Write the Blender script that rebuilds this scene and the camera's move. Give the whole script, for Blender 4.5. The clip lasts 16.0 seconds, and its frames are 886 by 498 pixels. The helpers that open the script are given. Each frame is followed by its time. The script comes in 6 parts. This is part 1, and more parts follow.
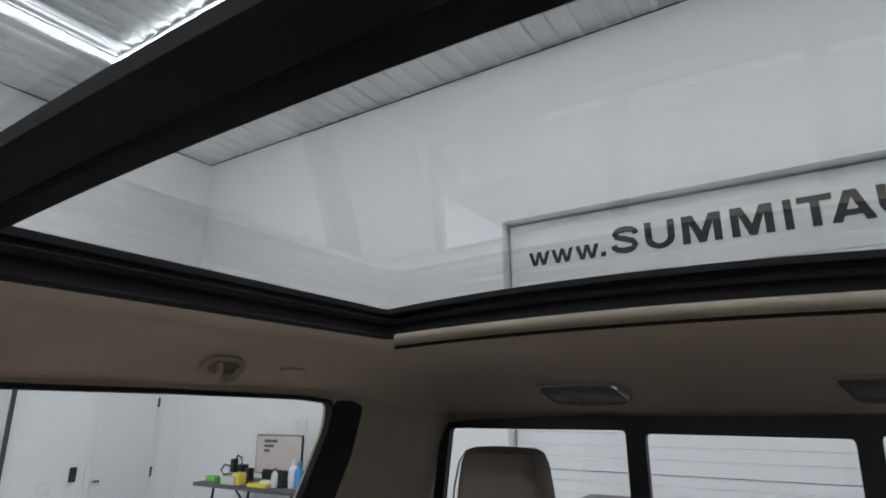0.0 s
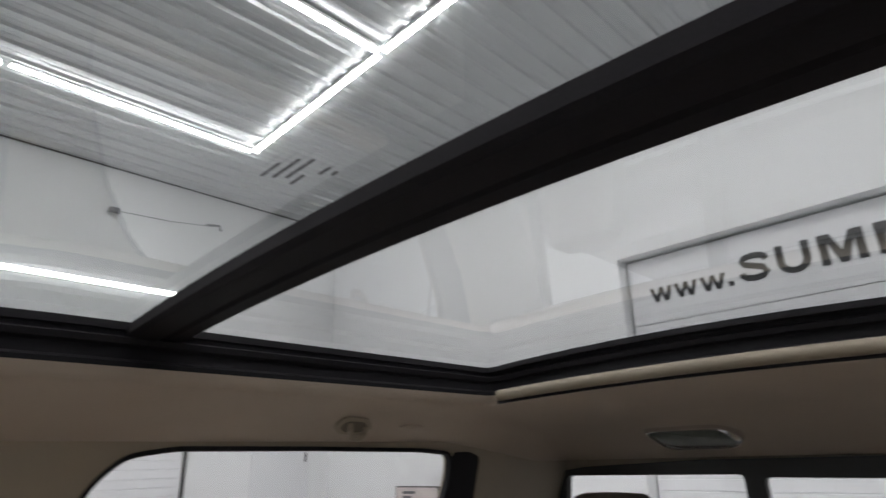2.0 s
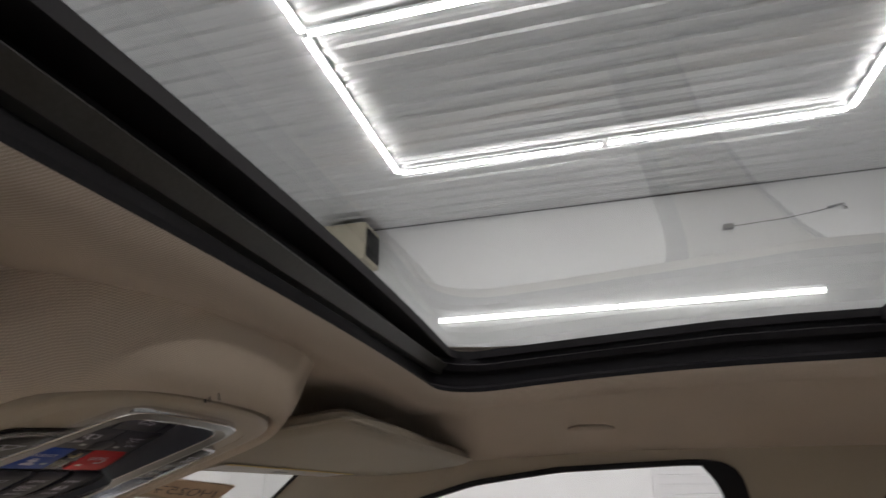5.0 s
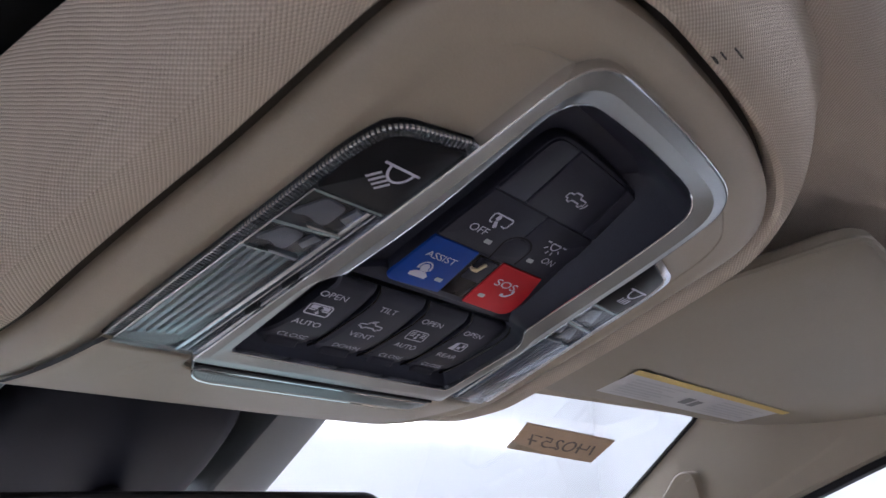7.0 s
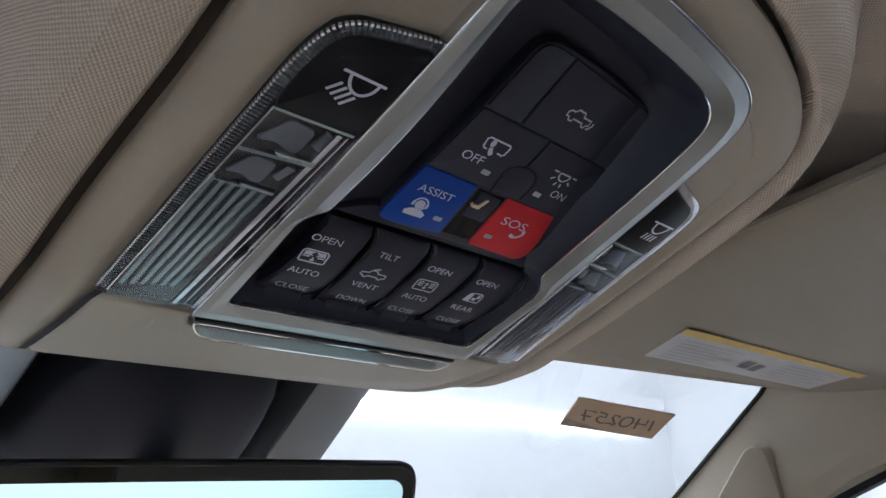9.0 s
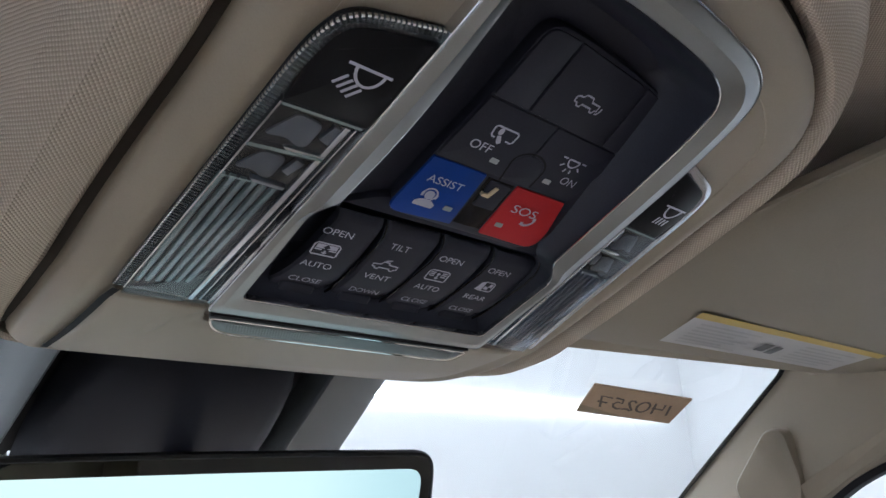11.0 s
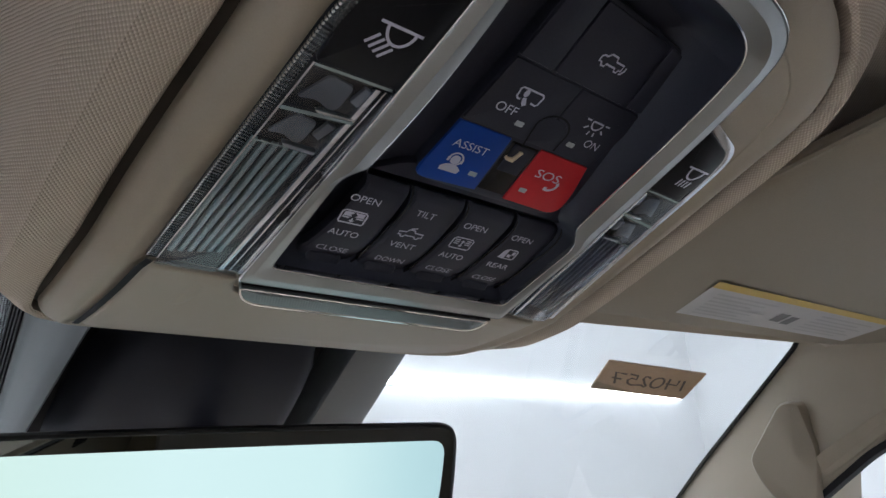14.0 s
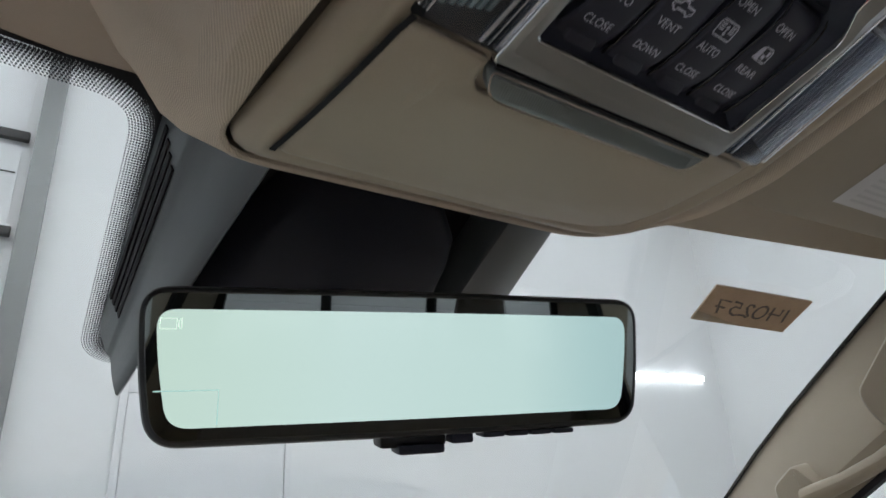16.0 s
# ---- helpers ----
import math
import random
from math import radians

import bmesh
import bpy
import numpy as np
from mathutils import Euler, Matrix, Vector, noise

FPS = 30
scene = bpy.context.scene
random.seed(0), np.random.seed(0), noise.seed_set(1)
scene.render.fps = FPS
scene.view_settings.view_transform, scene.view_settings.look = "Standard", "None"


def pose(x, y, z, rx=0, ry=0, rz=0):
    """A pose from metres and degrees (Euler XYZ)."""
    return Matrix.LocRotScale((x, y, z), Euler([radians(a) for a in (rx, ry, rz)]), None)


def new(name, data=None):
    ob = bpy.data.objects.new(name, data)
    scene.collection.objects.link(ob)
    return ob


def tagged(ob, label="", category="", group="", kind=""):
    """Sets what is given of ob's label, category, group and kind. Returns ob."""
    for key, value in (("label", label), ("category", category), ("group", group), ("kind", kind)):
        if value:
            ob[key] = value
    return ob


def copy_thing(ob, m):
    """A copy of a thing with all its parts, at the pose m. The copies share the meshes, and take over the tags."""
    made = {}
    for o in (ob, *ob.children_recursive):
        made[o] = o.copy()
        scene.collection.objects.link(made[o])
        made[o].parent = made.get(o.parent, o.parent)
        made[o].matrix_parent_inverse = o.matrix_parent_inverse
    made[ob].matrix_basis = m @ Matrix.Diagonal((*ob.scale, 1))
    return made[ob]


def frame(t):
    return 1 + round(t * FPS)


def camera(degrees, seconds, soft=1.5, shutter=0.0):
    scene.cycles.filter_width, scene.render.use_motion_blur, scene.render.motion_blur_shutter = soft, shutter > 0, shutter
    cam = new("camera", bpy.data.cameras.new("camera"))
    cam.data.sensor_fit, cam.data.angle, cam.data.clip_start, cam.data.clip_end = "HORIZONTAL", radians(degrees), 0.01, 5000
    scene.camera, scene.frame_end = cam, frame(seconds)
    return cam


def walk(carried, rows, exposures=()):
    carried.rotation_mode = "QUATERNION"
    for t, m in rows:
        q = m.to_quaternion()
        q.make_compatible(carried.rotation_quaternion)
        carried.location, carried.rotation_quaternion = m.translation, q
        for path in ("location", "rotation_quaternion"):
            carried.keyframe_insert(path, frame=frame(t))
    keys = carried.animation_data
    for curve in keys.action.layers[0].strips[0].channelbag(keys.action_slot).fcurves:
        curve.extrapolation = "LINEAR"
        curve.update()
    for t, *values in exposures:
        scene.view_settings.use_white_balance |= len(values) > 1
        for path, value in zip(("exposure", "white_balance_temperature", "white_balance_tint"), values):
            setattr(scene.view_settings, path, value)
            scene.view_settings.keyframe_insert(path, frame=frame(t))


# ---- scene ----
cam = camera(75.20, 16.0, shutter=0.5)
PATH = [
    (0, pose(-0.2307, -0.0523, 1.7174, 105.50, 0.10, -147.31)),
    (0.5, pose(-0.2817, -0.0341, 1.7185, 107.96, 0.51, -148.13)),
    (1, pose(-0.3280, -0.0111, 1.7212, 108.52, 1.09, -147.98)),
    (1.5, pose(-0.3496, 0.0113, 1.7184, 109.32, 1.38, -142.92)),
    (2, pose(-0.3544, 0.0250, 1.7188, 110.08, 1.54, -134.48)),
    (2.5, pose(-0.3313, 0.0549, 1.7224, 110.71, 1.66, -122.86)),
    (3, pose(-0.3279, 0.0891, 1.7206, 111.26, 1.28, -108.56)),
    (3.2, pose(-0.3270, 0.0992, 1.7220, 111.40, 1.24, -103.78)),
    (5.3, pose(-0.2942, 0.1135, 1.7078, 112.33, 0.57, -69.97)),
    (5.5, pose(-0.2864, 0.1329, 1.6935, 112.33, 0.59, -66.33)),
    (6, pose(-0.2271, 0.2097, 1.6662, 112.56, 0.01, -57.56)),
    (6.5, pose(-0.1837, 0.2640, 1.6443, 112.95, -0.72, -49.99)),
    (7, pose(-0.1575, 0.2845, 1.6505, 112.89, -0.85, -45.36)),
    (7.5, pose(-0.1428, 0.2825, 1.6472, 112.64, -0.83, -42.75)),
    (8, pose(-0.1362, 0.2886, 1.6437, 112.43, -0.60, -41.09)),
    (8.5, pose(-0.1271, 0.2876, 1.6389, 112.19, -0.45, -39.78)),
    (9, pose(-0.1268, 0.2849, 1.6377, 111.98, -0.22, -38.83)),
    (11.5, pose(-0.1265, 0.2842, 1.6373, 110.83, 0.88, -36.91)),
    (12, pose(-0.1271, 0.2866, 1.6350, 110.64, 1.11, -36.77)),
    (12.5, pose(-0.1280, 0.2877, 1.6332, 110.42, 1.26, -36.56)),
    (13, pose(-0.1299, 0.2889, 1.6317, 110.20, 1.46, -36.41)),
    (13.5, pose(-0.1305, 0.2893, 1.6297, 110.05, 1.65, -36.26)),
    (14, pose(-0.1324, 0.2896, 1.6289, 109.83, 1.74, -36.13)),
    (14.5, pose(-0.1352, 0.2909, 1.6276, 109.68, 1.84, -35.97)),
    (15, pose(-0.1631, 0.3178, 1.6135, 109.50, 2.05, -35.93)),
    (15.5, pose(-0.1906, 0.3587, 1.5846, 109.40, 2.27, -35.54)),
    (16, pose(-0.1802, 0.3888, 1.5724, 109.17, 2.75, -34.72)),
]
walk(cam, PATH, [(0, -0.2, 6350, 8), (1.5, -0.06, 6550, 12), (2.5, 0.0, 6800, 13), (3.2, -0.24, 6900, 16), (5.3, 0.12, 7000, 15), (5.8, 0.44, 6900, 18), (6.5, 0.85, 6080, 20), (7.5, 0.88, 5720, 15), (9, 0.77, 5720, 11), (11.5, 0.73, 5800, 10), (14.5, 0.51, 5980, 10), (15.3, 0.40, 6100, 9), (16, 0.22, 6220, 8)])

# ---- world and light ----
world = bpy.data.worlds.new("world")
scene.world = world
world.use_nodes = True
world.node_tree.nodes["Background"].inputs["Color"].default_value = (0.8, 0.85, 0.9, 1)
world.node_tree.nodes["Background"].inputs["Strength"].default_value = 0.02
TUBE_STRENGTH = 40.0

# ---- materials ----
def material(name, base=(0.5, 0.5, 0.5), rough=0.5, metal=0.0, spec=0.5):
    m = bpy.data.materials.new(name)
    m.use_nodes = True
    b = m.node_tree.nodes["Principled BSDF"]
    b.inputs["Base Color"].default_value = (*base, 1)
    b.inputs["Roughness"].default_value = rough
    b.inputs["Metallic"].default_value = metal
    b.inputs["Specular IOR Level"].default_value = spec
    return m, m.node_tree, b


def noise_into(nt, b, base, amount, scale, bump=0.0, fine=0.0, rough=None, distance=0.001):
    """Mottled colour at two scales, roughness and a fine bump."""
    n, l = nt.nodes, nt.links
    co = n.new("ShaderNodeTexCoord")
    big = n.new("ShaderNodeTexNoise")
    big.inputs["Scale"].default_value = scale
    big.inputs["Detail"].default_value = 5
    small = n.new("ShaderNodeTexNoise")
    small.inputs["Scale"].default_value = fine or scale * 30
    small.inputs["Detail"].default_value = 3
    l.new(co.outputs["Object"], big.inputs["Vector"])
    l.new(co.outputs["Object"], small.inputs["Vector"])
    mix = n.new("ShaderNodeMath")
    mix.operation = "ADD"
    l.new(big.outputs["Fac"], mix.inputs[0])
    l.new(small.outputs["Fac"], mix.inputs[1])
    ramp = n.new("ShaderNodeValToRGB")
    lo = [max(0, c * (1 - amount)) for c in base]
    hi = [min(1, c * (1 + amount)) for c in base]
    ramp.color_ramp.elements[0].position, ramp.color_ramp.elements[1].position = 0.3, 0.7
    ramp.color_ramp.elements[0].color, ramp.color_ramp.elements[1].color = (*lo, 1), (*hi, 1)
    half = n.new("ShaderNodeMath")
    half.operation = "MULTIPLY"
    half.inputs[1].default_value = 0.5
    l.new(mix.outputs[0], half.inputs[0])
    l.new(half.outputs[0], ramp.inputs["Fac"])
    l.new(ramp.outputs["Color"], b.inputs["Base Color"])
    if rough:
        mr = n.new("ShaderNodeMapRange")
        mr.inputs["To Min"].default_value, mr.inputs["To Max"].default_value = rough
        l.new(big.outputs["Fac"], mr.inputs["Value"])
        l.new(mr.outputs["Result"], b.inputs["Roughness"])
    if bump:
        bn = n.new("ShaderNodeBump")
        bn.inputs["Strength"].default_value = bump
        bn.inputs["Distance"].default_value = distance
        l.new(small.outputs["Fac"], bn.inputs["Height"])
        l.new(bn.outputs["Normal"], b.inputs["Normal"])
    return co, big, small


def plain(name, base, rough=0.5, metal=0.0, spec=0.5, amount=0.08, scale=6.0, bump=0.0, fine=0.0, span=None, distance=0.001):
    m, nt, b = material(name, base, rough, metal, spec)
    noise_into(nt, b, base, amount, scale, bump, fine, span, distance)
    return m


def fabric_material(name, base, cell, laid=False):
    """Knitted headliner cloth: offset rows of small raised loops."""
    m, nt, b = material(name, base, 0.95, 0, 0.2)
    n, l = nt.nodes, nt.links
    co = n.new("ShaderNodeTexCoord")
    sep = n.new("ShaderNodeSeparateXYZ")
    wob = n.new("ShaderNodeTexNoise")
    wob.inputs["Scale"].default_value = 160
    big = n.new("ShaderNodeTexNoise")
    big.inputs["Scale"].default_value = 7
    big.inputs["Detail"].default_value = 4
    for node in (wob, big):
        l.new(co.outputs["Object"], node.inputs[0])
    l.new(co.outputs["UV" if laid else "Object"], sep.inputs[0])

    def calc(op, a, b=None, c=None):
        node = n.new("ShaderNodeMath")
        node.operation = op
        for i, v in enumerate((a, b, c)):
            if v is None:
                continue
            if isinstance(v, (int, float)):
                node.inputs[i].default_value = v
            else:
                l.new(v, node.inputs[i])
        return node.outputs[0]

    side, fore = sep.outputs["X"], sep.outputs["Y"]
    if not laid:
        side, fore = calc("MULTIPLY_ADD", sep.outputs["Z"], 0.8, side), calc("MULTIPLY_ADD", sep.outputs["Z"], -0.8, fore)
    across = calc("MULTIPLY_ADD", wob.outputs["Fac"], cell * 0.35, side)
    along = calc("MULTIPLY_ADD", wob.outputs["Fac"], cell * -0.3, fore)
    ca = calc("COSINE", calc("MULTIPLY", across, math.pi / cell))
    cb = calc("COSINE", calc("MULTIPLY", along, math.pi / (cell * 0.72)))
    loop = calc("POWER", calc("MULTIPLY_ADD", calc("MULTIPLY", ca, cb), 0.5, 0.5), 1.5)
    shade = n.new("ShaderNodeMapRange")
    shade.inputs["To Min"].default_value, shade.inputs["To Max"].default_value = 0.74, 1.14
    l.new(loop, shade.inputs["Value"])
    mr = n.new("ShaderNodeMapRange")
    mr.inputs["To Min"].default_value, mr.inputs["To Max"].default_value = 0.9, 1.08
    l.new(big.outputs["Fac"], mr.inputs["Value"])
    mul = n.new("ShaderNodeMix")
    mul.data_type, mul.blend_type = "RGBA", "MULTIPLY"
    mul.inputs["Factor"].default_value = 1
    mul.inputs["A"].default_value = (*base, 1)
    l.new(calc("MULTIPLY", shade.outputs["Result"], mr.outputs["Result"]), mul.inputs["B"])
    l.new(mul.outputs["Result"], b.inputs["Base Color"])
    bn = n.new("ShaderNodeBump")
    bn.inputs["Strength"].default_value = 0.6
    bn.inputs["Distance"].default_value = 0.0007
    l.new(calc("MULTIPLY_ADD", wob.outputs["Fac"], 0.3, loop), bn.inputs["Height"])
    l.new(bn.outputs["Normal"], b.inputs["Normal"])
    return m


def pane_material(name, tint, gloss=1.0):
    """Thin glass: mostly clear, mirrored by Fresnel."""
    m = bpy.data.materials.new(name)
    m.use_nodes = True
    n, l = m.node_tree.nodes, m.node_tree.links
    n.clear()
    out = n.new("ShaderNodeOutputMaterial")
    mix = n.new("ShaderNodeMixShader")
    clear = n.new("ShaderNodeBsdfTransparent")
    clear.inputs["Color"].default_value = (*tint, 1)
    gl = n.new("ShaderNodeBsdfGlossy")
    gl.inputs["Roughness"].default_value = 0.01
    gl.inputs["Color"].default_value = (gloss, gloss, gloss, 1)
    fr = n.new("ShaderNodeLayerWeight")
    fr.inputs["Blend"].default_value = 0.5
    pw = n.new("ShaderNodeMath")
    pw.operation = "POWER"
    pw.inputs[1].default_value = 5.0
    l.new(fr.outputs["Facing"], pw.inputs[0])
    ma = n.new("ShaderNodeMath")
    ma.operation = "MULTIPLY_ADD"
    ma.inputs[1].default_value, ma.inputs[2].default_value = 0.85, 0.06
    l.new(pw.outputs[0], ma.inputs[0])
    l.new(ma.outputs[0], mix.inputs[0])
    l.new(clear.outputs[0], mix.inputs[1])
    l.new(gl.outputs[0], mix.inputs[2])
    l.new(mix.outputs[0], out.inputs["Surface"])
    return m


def glow_material(name, colour, strength):
    m = bpy.data.materials.new(name)
    m.use_nodes = True
    b = m.node_tree.nodes["Principled BSDF"]
    b.inputs["Base Color"].default_value = (*colour, 1)
    b.inputs["Emission Color"].default_value = (*colour, 1)
    b.inputs["Emission Strength"].default_value = strength
    return m


FABRIC = fabric_material("headliner_cloth", (0.54, 0.462, 0.385), 0.00095)
FABRIC_UV = fabric_material("console_cloth", (0.61, 0.52, 0.425), 0.00092, True)
BEIGE = plain("beige_plastic", (0.35, 0.298, 0.23), 0.5, amount=0.05, scale=9, bump=0.25, fine=1400, distance=0.0003)
VISOR = plain("visor_vinyl", (0.258, 0.222, 0.172), 0.65, amount=0.06, scale=8, bump=0.3, fine=900, distance=0.0004)
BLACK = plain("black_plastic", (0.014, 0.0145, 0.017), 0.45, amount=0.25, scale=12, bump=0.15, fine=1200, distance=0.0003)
BLACK_SOFT = plain("soft_touch_black_plastic", (0.025, 0.0265, 0.041), 0.42, spec=0.26, amount=0.2, scale=10, bump=0.12, fine=1600, distance=0.0002)
RUBBER = plain("black_rubber_seal", (0.011, 0.0105, 0.0135), 0.7, spec=0.25, amount=0.2, scale=15, bump=0.1, fine=700)
GREY_RUBBER = plain("worn_grey_seal", (0.05, 0.052, 0.052), 0.4, amount=0.2, scale=15)
GLOSS = plain("gloss_black", (0.006, 0.006, 0.010), 0.08, amount=0.1, scale=10)
SILVER = plain("satin_silver_paint", (0.29, 0.298, 0.30), 0.28, metal=0.85, amount=0.05, scale=20, bump=0.2, fine=2600, distance=0.0001)
CHROME = plain("chrome", (0.75, 0.75, 0.76), 0.06, metal=1.0, amount=0.02)
TUBM = plain("beige_cabin_lining", (0.46, 0.39, 0.32), 0.7, amount=0.1, scale=5)
GREY_BLACK = plain("charcoal_plastic", (0.080, 0.091, 0.099), 0.34, amount=0.15, scale=12, bump=0.2, fine=1500, distance=0.0003)
LEATHER = plain("taupe_leather", (0.115, 0.094, 0.08), 0.5, amount=0.08, scale=14, bump=0.4, fine=700, distance=0.0005)
WALL = plain("white_wall_paint", (0.80, 0.80, 0.81), 0.6, amount=0.03, scale=0.7, bump=0.05, fine=60)
DOORPAINT = plain("white_door_paint", (0.74, 0.74, 0.76), 0.45, amount=0.03, scale=1.0)
METAL_SHEET = plain("white_ribbed_steel", (0.72, 0.72, 0.73), 0.38, metal=0.2, amount=0.05, scale=1.2)
FLOOR = plain("grey_epoxy_floor", (0.55, 0.56, 0.57), 0.25, amount=0.12, scale=0.8, bump=0.05, fine=40)
TUBE = glow_material("led_tube", (0.97, 0.985, 1.0), TUBE_STRENGTH)
TUBE_WALL = glow_material("led_wall_tube", (0.97, 0.985, 1.0), TUBE_STRENGTH * 0.24)
PANE = pane_material("clear_glass", (0.93, 0.95, 0.94))
SCREENPANE = pane_material("windscreen_glass", (0.77, 0.80, 0.785))
ROOFPANE = pane_material("tinted_roof_glass", (0.50, 0.53, 0.52))
REARPANE = pane_material("lightly_tinted_roof_glass", (0.77, 0.80, 0.79))
INK = plain("dark_sign_vinyl", (0.009, 0.0095, 0.011), 0.5, amount=0.1, scale=4)

from mathutils.geometry import tessellate_polygon

# ---- building helpers ----
def lerp(a, b, t):
    return a + (b - a) * t


def part(name, bm, mat, parent=None, label="", smooth=True, at=None, sharp=35):
    me = bpy.data.meshes.new(name)
    bmesh.ops.recalc_face_normals(bm, faces=bm.faces)
    bm.to_mesh(me)
    bm.free()
    me.materials.append(mat)
    if smooth:
        me.shade_smooth()
        me.set_sharp_from_angle(angle=radians(sharp))
    ob = new(name, me)
    if at is not None:
        ob.matrix_world = at
    if parent is not None:
        ob.parent = parent
        if at is None:
            ob.matrix_parent_inverse = Matrix.Identity(4)
    if label:
        tagged(ob, label)
    return ob


def thing(name, label, category, group="", kind="", at=None):
    ob = new(name)
    ob.empty_display_size = 0.02
    if at is not None:
        ob.matrix_world = at
    return tagged(ob, label, category, group, kind)


def box(bm, a, b, bevel=0.0, m=None, seg=2):
    """A box between two corners, with rounded edges."""
    a, b = Vector(a), Vector(b)
    r = bmesh.ops.create_cube(bm, size=1)
    s = Matrix.LocRotScale((a + b) / 2, None, [max(1e-5, abs(x)) for x in (b - a)])
    bmesh.ops.transform(bm, matrix=s, verts=r["verts"])
    vs = r["verts"]
    if bevel:
        es = list({e for v in vs for e in v.link_edges})
        g = bmesh.ops.bevel(bm, geom=es, offset=bevel, segments=seg, affect="EDGES", profile=0.6)
        vs = list({v for f in g["faces"] for v in f.verts} | {v for v in vs if v.is_valid})
    if m is not None:
        bmesh.ops.transform(bm, matrix=m, verts=vs)
    return bm


def boxed(a, b, bevel=0.0, m=None, seg=2):
    return box(bmesh.new(), a, b, bevel, m, seg)


def round_poly(pts, radii, n=6):
    """The corners of a polygon rounded; radii is one number or one for each corner."""
    out = []
    k = len(pts)
    if not hasattr(radii, "__len__"):
        radii = [radii] * k
    for i, r in enumerate(radii):
        p, a, b = Vector(pts[i]), Vector(pts[i - 1]), Vector(pts[(i + 1) % k])
        if r <= 0:
            out.append(p)
            continue
        d1, d2 = (a - p), (b - p)
        r1, r2 = min(r, d1.length * 0.49), min(r, d2.length * 0.49)
        s, e = p + d1.normalized() * r1, p + d2.normalized() * r2
        for j in range(n + 1):
            t = j / n
            out.append(s * (1 - t) ** 2 + p * 2 * t * (1 - t) + e * t * t)
    return out


def loft(rings, m=None, cap=False, closed=True, bm=None):
    """A skin over rings of points (each a list of 3D points of equal length)."""
    bm = bm or bmesh.new()
    vs = [[bm.verts.new(Vector(p)) for p in r] for r in rings]
    k = len(rings[0])
    for a, b in zip(vs, vs[1:]):
        for i in range(k if closed else k - 1):
            j = (i + 1) % k
            bm.faces.new((a[i], a[j], b[j], b[i]))
    if cap:
        for r in (vs[0], vs[-1]):
            try:
                bm.faces.new(r)
            except ValueError:
                pass
    if m is not None:
        bmesh.ops.transform(bm, matrix=m, verts=bm.verts)
    return bm


def slab(pts, z0, z1, bevel=0.0, m=None, bm=None):
    """A flat plate of a 2D outline between two heights, its upper rim rounded by bevel."""
    pts = [Vector((p[0], p[1])) for p in pts]
    sgn = 1 if z1 > z0 else -1
    rings = [[(p.x, p.y, z0) for p in pts]]
    if bevel:
        rings.append([(p.x, p.y, z1 - sgn * bevel) for p in pts])
        for t in (0.5, 1.0):
            q = inset(pts, bevel * (1 - math.cos(t * math.pi / 2)))
            rings.append([(p.x, p.y, z1 - sgn * bevel * (1 - math.sin(t * math.pi / 2))) for p in q])
    else:
        rings.append([(p.x, p.y, z1) for p in pts])
    return loft(rings, m, True, True, bm)


def area2(pts):
    return sum(pts[i - 1][0] * pts[i][1] - pts[i][0] * pts[i - 1][1] for i in range(len(pts)))


def inset(pts, d):
    """An outline moved inwards by d (outwards where d is below 0)."""
    pts = [Vector((p[0], p[1])) for p in pts]
    s = 1 if area2(pts) > 0 else -1
    out = []
    k = len(pts)
    for i in range(k):
        a, p, b = pts[i - 1], pts[i], pts[(i + 1) % k]
        n1, n2 = (p - a), (b - p)
        n1 = Vector((-n1.y, n1.x)).normalized() if n1.length > 1e-9 else Vector((0, 0))
        n2 = Vector((-n2.y, n2.x)).normalized() if n2.length > 1e-9 else n1
        n = (n1 + n2)
        n = n.normalized() if n.length > 1e-6 else n1
        c = max(0.5, n.dot(n1) if n1.length else 1)
        out.append(p + n * (s * d / c))
    return out


def sweep(path, radius, n=10, bm=None, squash=1.0):
    """A round bar along a path; its radius may change from point to point."""
    bm = bm or bmesh.new()
    path = [Vector(p) for p in path]
    rings = []
    for i, p in enumerate(path):
        d = (path[min(i + 1, len(path) - 1)] - path[max(i - 1, 0)]).normalized()
        up = Vector((0, 0, 1)) if abs(d.z) < 0.9 else Vector((1, 0, 0))
        a = d.cross(up).normalized()
        b = a.cross(d).normalized()
        r = radius[i] if hasattr(radius, "__len__") else radius
        rings.append([p + a * (r * math.cos(2 * math.pi * k / n)) + b * (r * squash * math.sin(2 * math.pi * k / n)) for k in range(n)])
    return loft(rings, None, True, True, bm)


def lettering(text, size, m, mat, parent, wide=1.0, fit=0.0):
    """A printed word as a flat mesh, stretched to a given width."""
    cu = bpy.data.curves.new("lettering", "FONT")
    cu.body, cu.size, cu.align_x, cu.align_y = text, size, "CENTER", "CENTER"
    ob = bpy.data.objects.new("lettering", cu)
    scene.collection.objects.link(ob)
    me = bpy.data.meshes.new_from_object(ob.evaluated_get(bpy.context.evaluated_depsgraph_get()))
    bpy.data.objects.remove(ob)
    if fit:
        xs = [v.co.x for v in me.vertices]
        wide = fit / (max(xs) - min(xs))
    me.transform(m @ Matrix.Diagonal((wide, 1, 1, 1)))
    me.materials.clear()
    me.materials.append(mat)
    o = new("lettering", me)
    o.parent = parent
    return o


